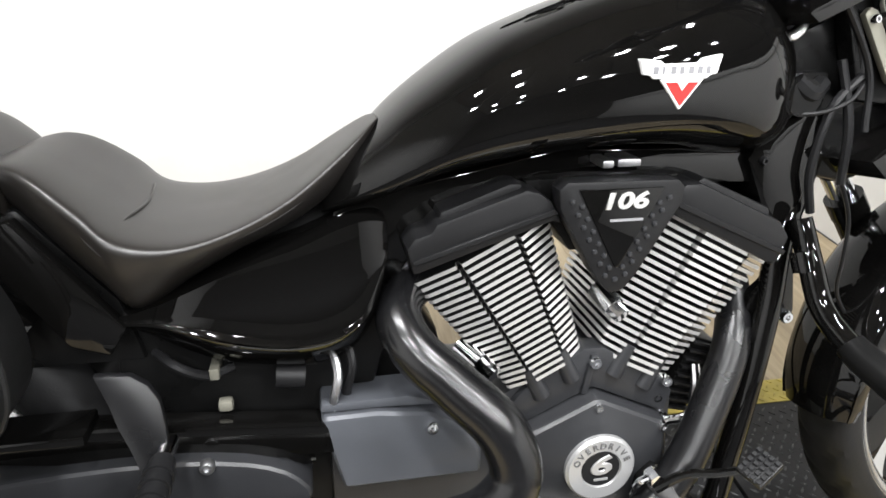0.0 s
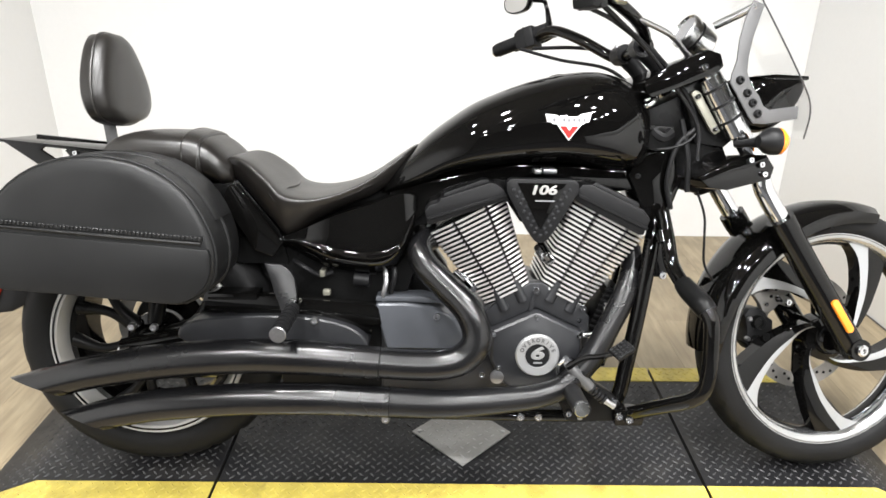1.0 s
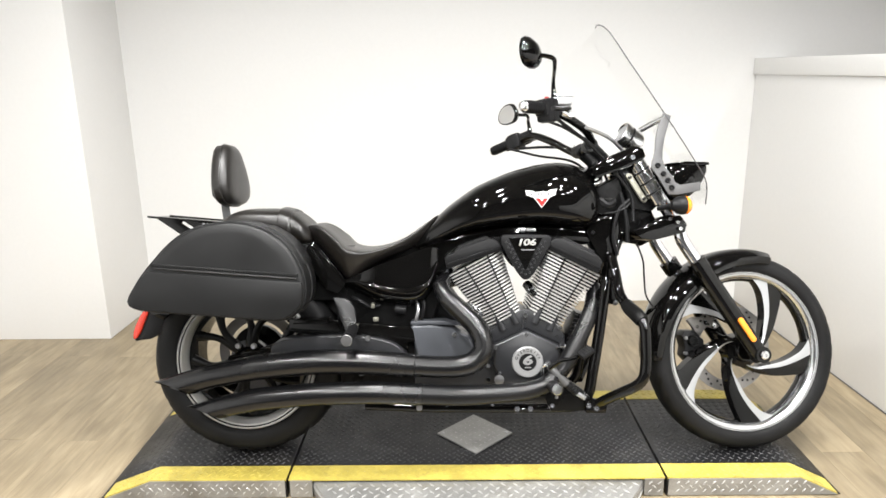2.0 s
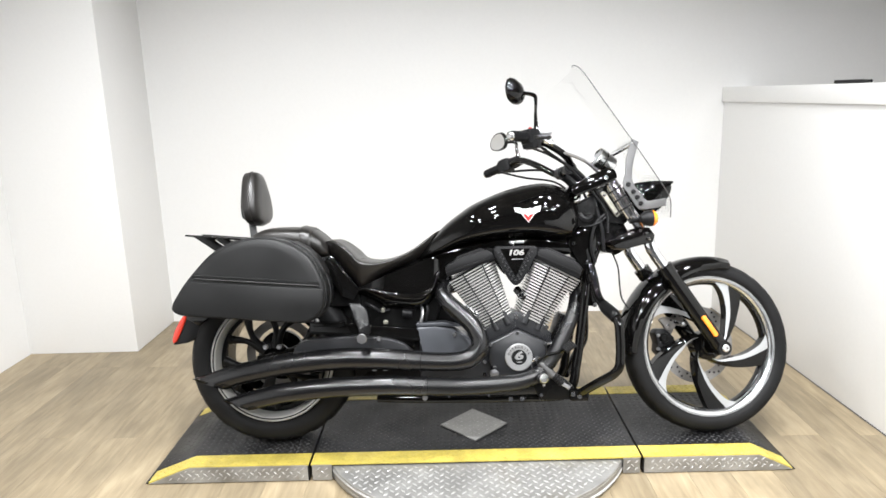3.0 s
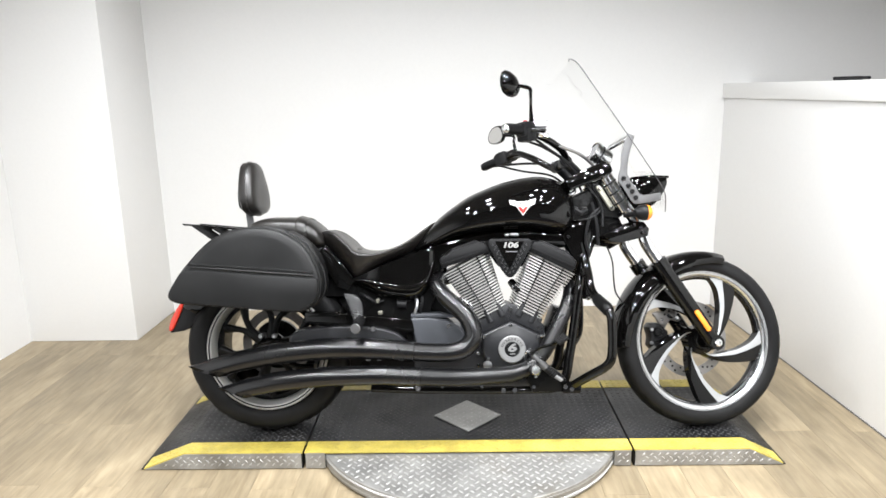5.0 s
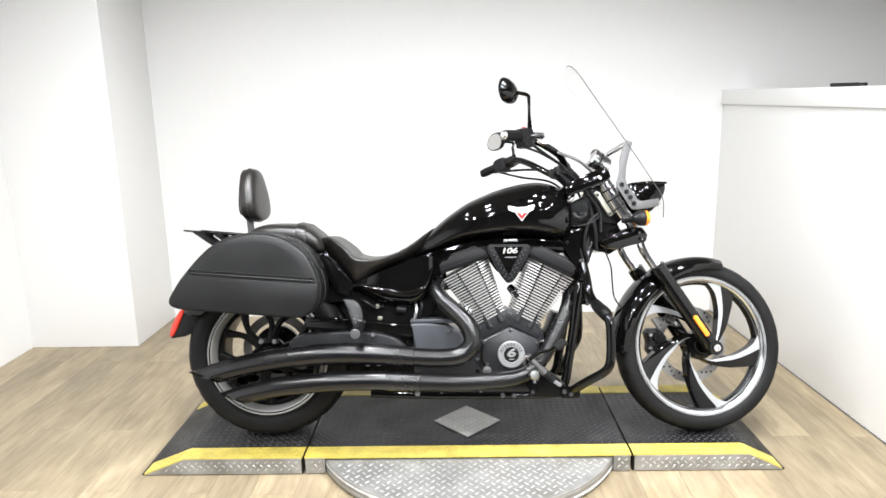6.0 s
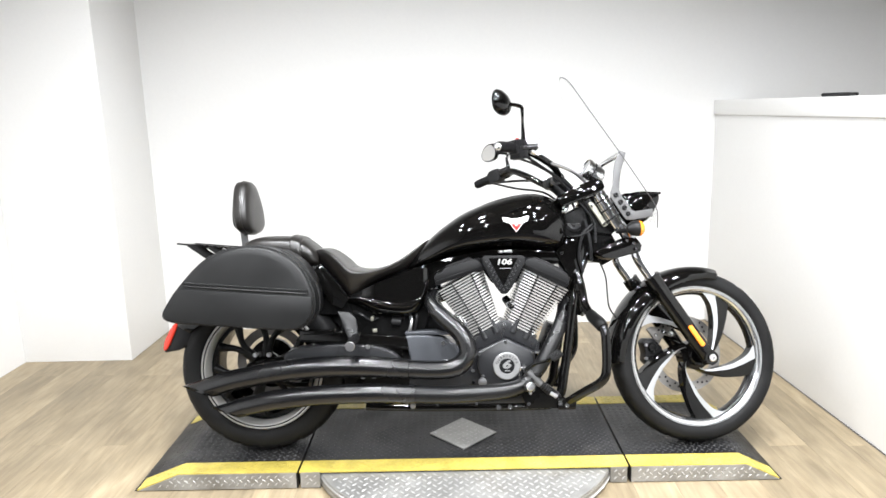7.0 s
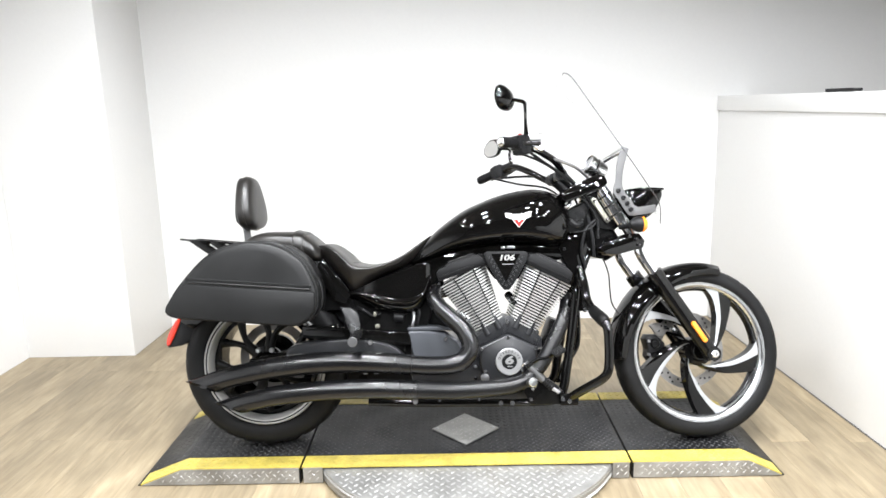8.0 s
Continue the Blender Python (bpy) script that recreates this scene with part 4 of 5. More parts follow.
seat = bp("rider_seat", hump([-0.632, -0.618, -0.595, -0.570, -0.54, -0.50, -0.466, -0.41, -0.347, -0.283, -0.222, -0.192, -0.178],
                             [0.742, 0.759, 0.768, 0.770, 0.758, 0.727, 0.695, 0.685, 0.696, 0.724, 0.766, 0.787, 0.794],
                             [0.730, 0.722, 0.708, 0.690, 0.655, 0.612, 0.580, 0.618, 0.652, 0.678, 0.716, 0.748, 0.776],
                             [0.030, 0.062, 0.090, 0.112, 0.131, 0.147, 0.153, 0.153, 0.137, 0.112, 0.078, 0.050, 0.024], 44, 0.84, 0.42, 5, 0.3), LEATHER, "black leather rider seat", angle=60)
for side in (-1, 1):
    bp("piping", tube([(-0.604, 0.070 * side, 0.763), (-0.560, 0.108 * side, 0.757), (-0.512, 0.134 * side, 0.713), (-0.478, 0.143 * side, 0.673), (-0.415, 0.142 * side, 0.667), (-0.35, 0.126 * side, 0.680), (-0.283, 0.102 * side, 0.708), (-0.225, 0.068 * side, 0.752)], 0.0022, 8, 6), LEATHER, "raised seam", seat)
bp("cross_seam", tube([(-0.484, -0.141, 0.679), (-0.472, -0.09, 0.6965), (-0.463, 0, 0.6955), (-0.472, 0.09, 0.6965), (-0.484, 0.141, 0.679)], 0.0016, 8, 6), LEATHER, "", seat)
pillion = bp("pillion_seat", hump([-0.885, -0.86, -0.81, -0.74, -0.69, -0.645, -0.615, -0.59],
                                  [0.784, 0.806, 0.820, 0.822, 0.819, 0.808, 0.786, 0.760],
                                  [0.755, 0.748, 0.735, 0.728, 0.722, 0.71, 0.70, 0.70],
                                  [0.075, 0.098, 0.112, 0.118, 0.12, 0.12, 0.118, 0.10], 32, 0.5, 0.7, 6), LEATHER, "black leather passenger seat", angle=60)


def band(x, top, half, low, r=0.004, tilt=0.02):
    return tube([(x - tilt, -half, low), (x - tilt * 0.5, -half * 0.99, low + (top - low) * 0.5), (x, -half * 0.8, top - 0.012), (x, 0, top + 0.001), (x, half * 0.8, top - 0.012), (x - tilt * 0.5, half * 0.99, low + (top - low) * 0.5), (x - tilt, half, low)], r, 8, 5)


bp("strap", hump([-0.692, -0.690, -0.670, -0.652, -0.650], [0.818, 0.825, 0.822, 0.816, 0.809], [0.715, 0.712, 0.705, 0.700, 0.702], [0.119, 0.1245, 0.1255, 0.1255, 0.120], 32, 0.5, 0.7, 3), LEATHER, "stitched strap", pillion)
for x, top in ((-0.687, 0.8235), (-0.655, 0.8155)):
    bp("strap_edge", band(x, top, 0.1245, 0.72, 0.0022, 0.004), LEATHER, "", pillion)
rings = []
for v, w in zip(catmull([(-0.492, 0.586, 0.580), (-0.45, 0.602, 0.583), (-0.41, 0.620, 0.576), (-0.37, 0.638, 0.565), (-0.32, 0.656, 0.553), (-0.28, 0.668, 0.550), (-0.24, 0.684, 0.556), (-0.208, 0.692, 0.575), (-0.188, 0.690, 0.620), (-0.178, 0.684, 0.650)], 4),
                catmull([(0.570, 0.112, 0), (0.552, 0.128, 0), (0.533, 0.138, 0), (0.519, 0.143, 0), (0.511, 0.144, 0), (0.507, 0.142, 0), (0.512, 0.138, 0), (0.538, 0.133, 0), (0.585, 0.127, 0), (0.640, 0.119, 0)], 4)):
    x, top, crease, low, out = v.x, v.y, v.z, w.x, w.y
    rise = max(top - crease, 0.004)
    drop = max(crease - low, 0.004)
    side = [(out - 0.008, top), (out - 0.0075, top - rise * 0.15), (out - 0.0068, crease + rise * 0.4), (out - 0.006, crease + rise * 0.14), (out - 0.0045, crease + rise * 0.07), (out, crease),
            (out - 0.0012, crease - drop * 0.07), (out - 0.010, crease - drop * 0.4), (out - 0.026, crease - drop * 0.85), (out - 0.036, low)]
    rings.append([(x, -y, z) for y, z in side] + [(x, y, z) for y, z in side[::-1]])
side_cover = bp("side_cover", loft(rings), GLOSS, "gloss black side panel", angle=50)
bp("tank_tail_bolt", bolt((-0.222, -0.078, 0.712), 0.006), CHROME)

# tank badge, printed shapes only
badge = bp("badge", slab([(0.0960, 0.8700), (0.1200, 0.8680), (0.1250, 0.8640), (0.1660, 0.8650), (0.1710, 0.8700), (0.1940, 0.8740), (0.1890, 0.8530), (0.1820, 0.8520), (0.1770, 0.8480), (0.1130, 0.8480), (0.1090, 0.8520), (0.1000, 0.8530)], -0.1630, -0.1500, 0.001, 1), WHITEPRINT, "white winged badge with red chevron")
for k, w in enumerate((0.006, 0.003, 0.006, 0.005, 0.006, 0.006, 0.005)):
    bp("print_bar", box(0.112 + 0.0105 * k, 0.112 + 0.0105 * k + w, -0.1636, -0.1625, 0.8535, 0.8615, 0), GREYPRINT, "", badge)
bp("chevron", slab([(0.1210, 0.8475), (0.1730, 0.8475), (0.1470, 0.8140)], -0.1640, -0.151, 0.001, 1), WHITEPRINT, "white rim", badge)
bp("chevron_red", slab([(0.1270, 0.8445), (0.1670, 0.8445), (0.1470, 0.8185)], -0.1650, -0.1525, 0.0005, 1), REDPRINT, "red triangle", badge)
bp("chevron_notch", slab([(0.1400, 0.8450), (0.1540, 0.8450), (0.1470, 0.8350)], -0.1660, -0.1535, 0.0005, 1), WHITEPRINT, "", badge)
# engine
V_REAR = ((0.036, 0.455), 27.6, 0.114, 0.194, -1)
V_FRONT = ((0.162, 0.449), -27.4, 0.116, 0.192, 1)


def fin_outline(w, d):
    """One fin seen along the cylinder: three facets in front, split by two grooves."""
    h = w / 2
    return [(-h, -0.045), (-h, d * 0.80), (-h * 0.94, d * 0.85), (-h * 0.40, d * 0.965), (-h * 0.385, d * 0.88), (-h * 0.335, d * 0.88), (-h * 0.32, d),
            (h * 0.44, d), (h * 0.455, d * 0.88), (h * 0.505, d * 0.88), (h * 0.52, d * 0.95), (h * 0.95, d * 0.82), (h, d * 0.77), (h, -0.045),
            (h, 0.10), (-h, 0.10)]


def cylinder(spec, n_fins=20):
    (x0, z0), lean, w0, w1, front = spec
    m = Matrix.Translation((x0, 0, z0)) @ Matrix.Rotation(radians(-lean), 4, "Y")
    length = 0.215
    core = moved(loft([[(-w0 / 2 + 0.012, -0.075, -0.02), (w0 / 2 - 0.012, -0.075, -0.02), (w0 / 2 - 0.012, 0.09, -0.02), (-w0 / 2 + 0.012, 0.09, -0.02)],
                       [(-w1 / 2 + 0.014, -0.075, length), (w1 / 2 - 0.014, -0.075, length), (w1 / 2 - 0.014, 0.09, length), (-w1 / 2 + 0.014, 0.09, length)]]), m)
    cyl = bp("cylinder", core, DARKPART, "finned black cylinder with machined fin edges")
    for k in range(n_fins):
        t = (k + 0.5) / n_fins
        w = w0 + (w1 - w0) * t
        z = length * (k + 0.5) / n_fins
        pts = fin_outline(w, -0.105 - 0.012 * t)
        bm = bmesh.new()
        th = 0.0026
        lo = [bm.verts.new((x, y, z - th)) for x, y in pts]
        hi = [bm.verts.new((x, y, z + th)) for x, y in pts]
        bm.faces.new(lo).material_index = 1
        bm.faces.new(hi[::-1]).material_index = 1
        n = len(pts)
        for i in range(n):
            f = bm.faces.new((lo[i], hi[i], hi[(i + 1) % n], lo[(i + 1) % n]))
            f.material_index = 1 if i in (4, 8, 14) else 0
        bp("fin", moved(bm, m), [MACHINED, ENGINE], "", cyl, angle=20)
    return cyl


for spec in (V_REAR, V_FRONT):
    cylinder(spec)
rear_head = bp("rocker_box", slab([(-0.150, 0.622), (-0.158, 0.655), (-0.148, 0.668), (-0.128, 0.674), (-0.122, 0.684), (-0.014, 0.720), (0.002, 0.716), (0.018, 0.704), (0.032, 0.676), (0.020, 0.680)], -0.128, 0.12, 0.006), ENGINE, "black rear rocker box")
bp("rocker_lid", slab([(-0.118, 0.676), (-0.018, 0.710), (-0.014, 0.724), (-0.03, 0.725), (-0.115, 0.694)], -0.112, 0.11, 0.005), ENGINE, "", rear_head)
front_head = bp("rocker_box", slab([(0.176, 0.680), (0.172, 0.700), (0.190, 0.718), (0.212, 0.718), (0.330, 0.662), (0.346, 0.640), (0.332, 0.604), (0.320, 0.606)], -0.128, 0.12, 0.006), ENGINE, "black front rocker box")
bp("rocker_lid", slab([(0.205, 0.710), (0.325, 0.656), (0.322, 0.676), (0.222, 0.722)], -0.112, 0.11, 0.005), ENGINE, "", front_head)

bp("ridge", slab([(-0.150, 0.634), (-0.152, 0.641), (0.020, 0.6965), (0.026, 0.690)], -0.1315, -0.120, 0.0015, 1), ENGINE, "", rear_head)
bp("ridge", slab([(0.179, 0.690), (0.182, 0.698), (0.341, 0.623), (0.338, 0.616)], -0.1315, -0.120, 0.0015, 1), ENGINE, "", front_head)

# V cover between the cylinders
vcover = bp("v_cover", slab([(0.020, 0.722), (0.030, 0.731), (0.170, 0.729), (0.180, 0.720), (0.178, 0.700), (0.128, 0.612), (0.114, 0.594), (0.106, 0.588), (0.092, 0.588), (0.085, 0.594), (0.070, 0.614), (0.022, 0.700)], -0.143, -0.110, 0.004), ENGINE, "black studded triangular engine cover")
bp("panel", slab([(0.044, 0.722), (0.152, 0.721), (0.100, 0.622), (0.096, 0.622)], -0.146, -0.140, 0.002), GLOSS, "gloss black inset panel", vcover)
for s in (-1, 1):
    for k in range(7):
        t = 0.04 + 0.135 * k
        cx = 0.098 + s * (0.066 - 0.060 * t)
        cz = 0.712 - 0.118 * t
        for du, dw in ((0.0, 0.0), (-0.0125 * s, -0.006)):
            bp("stud", lathe([(0.0038, -0.001), (0.0030, 0.002), (0.0001, 0.0026)], 10, (cx + du - 0.002 * s, -0.1435, cz + dw), (0, -1, 0)), CASE, "", vcover)
up = pose(0, 0, 0, 90)
SLANT = Matrix(((1, 0.25, 0, 0), (0, 1, 0, 0), (0, 0, 1, 0), (0, 0, 0, 1)))
letters("106", 0.0315, 0.0006, MACHINED, Matrix.Translation((0.102, -0.1472, 0.706)) @ up @ SLANT @ Matrix.Diagonal((1.25, 0.86, 1, 1)), "displacement_letters", vcover, "silver numerals")
bp("caption_bar", box(0.084, 0.126, -0.1472, -0.146, 0.6815, 0.6845, 0), GREYPRINT, "small printed line", vcover)
bp("breather", joined(box(0.085, 0.10, -0.112, -0.06, 0.738, 0.748, 0.003), box(0.104, 0.135, -0.112, -0.06, 0.739, 0.749, 0.003)), STEEL, "bright metal bracket under the tank")
bp("spark_cap", joined(rod((0.129, -0.112, 0.538), (0.120, -0.094, 0.549), 0.0115, 6, 0.013, 0.002), rod((0.122, -0.099, 0.547), (0.109, -0.07, 0.565), 0.0150, 18, None, 0.002)), CHROME, "chrome plug cap")
bp("spark_cap", joined(rod((-0.046, -0.122, 0.474), (-0.064, -0.10, 0.486), 0.013, 6, 0.014, 0.002), rod((-0.062, -0.104, 0.485), (-0.085, -0.08, 0.50), 0.0145, 18, None, 0.002)), CHROME, "chrome plug cap")

# crankcase
case = bp("crankcase", slab([(-0.26, 0.17), (0.20, 0.17), (0.235, 0.24), (0.232, 0.40), (0.205, 0.425), (0.10, 0.478), (-0.012, 0.428), (-0.05, 0.40), (-0.26, 0.42)], -0.085, 0.12, 0.008), CASE, "black crankcase")
bp("gearbox", slab([(-0.50, 0.19), (-0.25, 0.18), (-0.25, 0.41), (-0.52, 0.38)], -0.072, 0.11, 0.01), DARKPART, "black gearbox casing")
bp("intake", slab([(-0.005, 0.722), (0.205, 0.722), (0.150, 0.625), (0.060, 0.625)], -0.085, 0.06, 0.004), DARKPART, "dark intake between the cylinders")
lifter = bp("lifter_block", slab([(-0.020, 0.405), (0.012, 0.440), (0.088, 0.486), (0.114, 0.486), (0.200, 0.440), (0.226, 0.405), (0.215, 0.372), (0.103, 0.425), (0.0, 0.376)], -0.096, -0.06, 0.006), CASE, "", case)
bp("rib", slab([(0.084, 0.418), (0.094, 0.418), (0.106, 0.478), (0.096, 0.478)], -0.101, -0.090, 0.003), CASE, "", case)
for x, z, lean in ((0.014, 0.452, 26), (0.056, 0.474, 26), (0.148, 0.474, -26), (0.194, 0.450, -26)):
    d = Vector((-math.sin(radians(lean)), 0, math.cos(radians(lean))))
    p = Vector((x, -0.092, z))
    bp("pushrod_boss", rod(p - d * 0.036, p + d * 0.014, 0.0135, 16, 0.0115, 0.004), CASE, "", case)
CAM = [(-0.004, 0.374), (0.096, 0.420), (0.108, 0.420), (0.208, 0.372), (0.212, 0.304), (0.186, 0.246), (0.170, 0.232), (0.046, 0.232), (0.026, 0.246), (-0.004, 0.304)]
cam_rings = []
for y, k in ((-0.07, 1.0), (-0.112, 1.0), (-0.118, 0.975), (-0.122, 0.93), (-0.128, 0.70), (-0.133, 0.55)):
    cam_rings.append([(0.104 + (px - 0.104) * k, y, 0.324 + (pz - 0.324) * k) for px, pz in CAM])
cam_cover = bp("cam_cover", loft(cam_rings), CASE, "black five-sided cam cover", angle=24)
medal = bp("medallion", lathe([(0.0001, -0.004), (0.0505, -0.004), (0.0505, 0.004), (0.047, 0.008), (0.0295, 0.008), (0.028, 0.005), (0.0001, 0.005)], 64, (0.104, -0.135, 0.323), (0, -1, 0)), MEDAL, "round brushed silver engine badge")
bp("medal_centre", lathe([(0.0001, 0.0055), (0.0277, 0.0055), (0.027, 0.0065), (0.0001, 0.0065)], 48, (0.104, -0.135, 0.323), (0, -1, 0)), PLASTIC, "black centre", medal)
letters("6", 0.050, 0.0006, MEDAL, Matrix.Translation((0.105, -0.1422, 0.328)) @ up @ SLANT @ Matrix.Diagonal((1.25, 0.8, 1, 1)), "numeral", medal, "silver numeral")
bp("numeral_bar", box(0.095, 0.115, -0.1426, -0.141, 0.3045, 0.308, 0), MEDAL, "", medal)
for k, ch in enumerate("OVERDRIVE"):
    a = radians(158 - k * 136 / 8)
    p = Matrix.Translation((0.104 + 0.0383 * math.cos(a), -0.1437, 0.323 + 0.0383 * math.sin(a)))
    letters(ch, 0.0125, 0.0004, DULLSTEEL, p @ up @ Matrix.Rotation(a - math.pi / 2, 4, "Z"), "letter", medal)
for x, z in ((0.102, 0.409), (0.003, 0.368), (0.201, 0.367), (0.016, 0.286), (0.104, 0.240), (0.200, 0.288)):
    bp("bolt", bolt((x, -0.122, z), 0.0068), CHROME, "", cam_cover)
bp("bolt", bolt((0.102, -0.100, 0.466), 0.009), CHROME, "", case)
bp("bolt", bolt((0.212, -0.098, 0.425), 0.0085), CHROME, "", case)
bp("filler_cap", joined(lathe([(0.016, -0.004), (0.016, 0.006), (0.0001, 0.008)], 20, (0.014, -0.118, 0.262), (0, -1, 0))), STEEL, "round steel plug", case)
for x, z in ((-0.02, 0.255), (-0.02, 0.30), (0.205, 0.395), (0.218, 0.36)):
    bp("bolt", bolt((x, -0.09, z), 0.008), CHROME, "", case)

# belt-side covers behind the exhaust
grey = bp("drive_cover", slab([(-0.270, 0.440), (-0.20, 0.441), (-0.13, 0.432), (-0.085, 0.405), (-0.062, 0.37), (-0.062, 0.33), (-0.245, 0.33), (-0.262, 0.40)], -0.128, -0.06, 0.010, 3), GREYCOVER, "grey painted drive cover")
bp("ledge", slab([(-0.268, 0.455), (-0.16, 0.456), (-0.10, 0.438), (-0.20, 0.443), (-0.27, 0.443)], -0.120, -0.06, 0.004), GREYCOVER, "", grey)
bp("bolt", bolt((-0.129, -0.1285, 0.411), 0.009), CHROME, "", grey)
bp("lower_cover", slab(smooth2([(-0.70, 0.395), (-0.60, 0.412), (-0.47, 0.415), (-0.36, 0.402), (-0.30, 0.372), (-0.30, 0.33), (-0.5, 0.33), (-0.70, 0.35)], 3), -0.150, -0.07, 0.010, 3), CASE, "dark grey swingarm cover")

# exhaust
def slashed(points, radii, n, steps, shear):
    """A muffler whose first end is cut slanting and dark inside."""
    bm = tube(points, radii, n, steps, True, shear)
    bm.faces.ensure_lookup_table()
    end = bm.faces[len(bm.faces) - 2]
    inner = bmesh.ops.inset_individual(bm, faces=[end], thickness=0.0022, depth=0.0)
    for f in inner["faces"]:
        f.material_index = 1
    end.material_index = 1
    bmesh.ops.translate(bm, vec=(0.03, 0, 0.004), verts=end.verts)
    return bm


upper_pipe = bp("upper_exhaust", slashed([(-0.955, -0.218, 0.286), (-0.925, -0.219, 0.295), (-0.86, -0.221, 0.311), (-0.72, -0.224, 0.335), (-0.55, -0.226, 0.349), (-0.41, -0.226, 0.347), (-0.31, -0.225, 0.340), (-0.252, -0.224, 0.335)],
                                      [0.0355, 0.0365, 0.0375, 0.0385, 0.0385, 0.038, 0.0365, 0.0355], 28, 6, 0.115), [SATIN, DARKPART], "satin black upper muffler with a slash-cut tip")
bp("header", tube([(-0.252, -0.224, 0.335), (-0.18, -0.222, 0.330), (-0.115, -0.220, 0.331), (-0.068, -0.216, 0.346), (-0.040, -0.210, 0.388), (-0.058, -0.198, 0.446), (-0.110, -0.172, 0.496), (-0.152, -0.150, 0.534), (-0.168, -0.120, 0.562), (-0.158, -0.085, 0.578), (-0.13, -0.05, 0.585)], [0.0335, 0.0335, 0.0335, 0.0335, 0.0330, 0.0325, 0.0315, 0.030, 0.029, 0.028, 0.027], 28, 8), SATIN, "satin black rear header pipe", upper_pipe)
bp("joint", rod((-0.2525, -0.224, 0.335), (-0.2500, -0.224, 0.3348), 0.0360, 28), DARKPART, "", upper_pipe)
lower_pipe = bp("lower_exhaust", slashed([(-0.865, -0.222, 0.206), (-0.84, -0.223, 0.213), (-0.79, -0.225, 0.224), (-0.72, -0.227, 0.236), (-0.55, -0.229, 0.250), (-0.39, -0.230, 0.253), (-0.31, -0.229, 0.250), (-0.230, -0.228, 0.246)],
                                      [0.032, 0.033, 0.034, 0.035, 0.035, 0.035, 0.034, 0.0335], 28, 6, 0.10), [SATIN, DARKPART], "satin black lower muffler with a slash-cut tip")
bp("header", tube([(-0.230, -0.228, 0.246), (-0.10, -0.222, 0.240), (0.04, -0.196, 0.240), (0.11, -0.180, 0.244), (0.165, -0.165, 0.262), (0.218, -0.15, 0.312), (0.266, -0.125, 0.388), (0.310, -0.092, 0.466), (0.331, -0.052, 0.520), (0.332, -0.03, 0.556)], [0.0315, 0.031, 0.029, 0.0275, 0.0265, 0.0265, 0.0265, 0.026, 0.025, 0.024], 28, 8), HEADER, "dull black front header pipe", lower_pipe)
bp("joint", rod((-0.2305, -0.228, 0.246), (-0.2280, -0.228, 0.2459), 0.0341, 28), DARKPART, "", lower_pipe)
for x, z in ((-0.42, 0.304), (-0.38, 0.304)):
    bp("clip", rod((x - 0.008, -0.190, z - 0.004), (x + 0.008, -0.190, z - 0.004), 0.006, 10), CHROME, "", lower_pipe)
bp("bolt", bolt((-0.240, -0.222, 0.203), 0.010), STEEL, "", lower_pipe)

# frame
bp("starter", slab([(-0.20, 0.43), (-0.09, 0.43), (-0.105, 0.50), (-0.135, 0.545), (-0.20, 0.58)], -0.03, 0.05, 0.008), DARKPART, "dark starter motor behind the header")
bp("frame_rail", tube([(-0.42, -0.115, 0.178), (-0.20, -0.125, 0.172), (0.20, -0.13, 0.170), (0.28, -0.13, 0.178)], 0.014, 12, 4), GLOSS, "black lower frame rail")
bp("frame_rail", tube([(-0.42, 0.115, 0.178), (-0.20, 0.125, 0.172), (0.20, 0.13, 0.170), (0.28, 0.13, 0.178)], 0.014, 12, 4), GLOSS, "black lower frame rail")
for x, z in ((-0.155, 0.187), (0.07, 0.172), (0.112, 0.172), (0.325, 0.175), (-0.01, 0.188), (0.245, 0.172)):
    bp("frame_bolt", bolt((x, -0.142, z), 0.010 if x in (0.07, 0.112, 0.325) else 0.006), CHROME)
for side in (-1, 1):
    bp("down_tube", tube([(0.42, 0.045 * side, 0.73), (0.374, 0.075 * side, 0.62), (0.357, 0.095 * side, 0.53), (0.340, 0.105 * side, 0.42), (0.318, 0.112 * side, 0.29), (0.298, 0.115 * side, 0.205), (0.24, 0.115 * side, 0.172)], 0.0175, 16, 6), GLOSS, "gloss black frame down tube")
neck = bp("neck_cover", slab([(0.300, 0.735), (0.320, 0.775), (0.365, 0.800), (0.405, 0.792), (0.412, 0.735), (0.395, 0.680), (0.362, 0.628), (0.340, 0.650)], -0.082, 0.082, 0.008), GLOSS, "gloss black frame neck cover")
bp("bolt", bolt((0.322, -0.0835, 0.733), 0.006), PLASTIC, "", neck)
gusset = bp("engine_mount", slab([(0.356, 0.558), (0.360, 0.612), (0.386, 0.622), (0.398, 0.563), (0.407, 0.512), (0.400, 0.498), (0.380, 0.498), (0.338, 0.506), (0.330, 0.520), (0.332, 0.535)], -0.086, -0.064, 0.004), GLOSS, "black engine mount plate")
for x, z in ((0.350, 0.518), (0.394, 0.504)):
    bp("bolt", bolt((x, -0.088, z), 0.0095), CHROME, "", gusset)
bp("head_mount", slab([(-0.178, 0.640), (-0.135, 0.660), (-0.132, 0.600), (-0.160, 0.590)], -0.050, -0.03, 0.005), DARKPART, "black head steady plate")
bp("head_bolt", bolt((-0.157, -0.052, 0.610), 0.012), STEEL)
backbone = bp("backbone", tube([(0.40, 0, 0.76), (0.25, 0, 0.735), (0.0, 0, 0.72), (-0.22, 0, 0.655), (-0.42, 0, 0.56), (-0.52, 0, 0.47)], [0.05, 0.055, 0.055, 0.06, 0.07, 0.06], 16, 6), DARKPART, "black frame backbone under the tank")
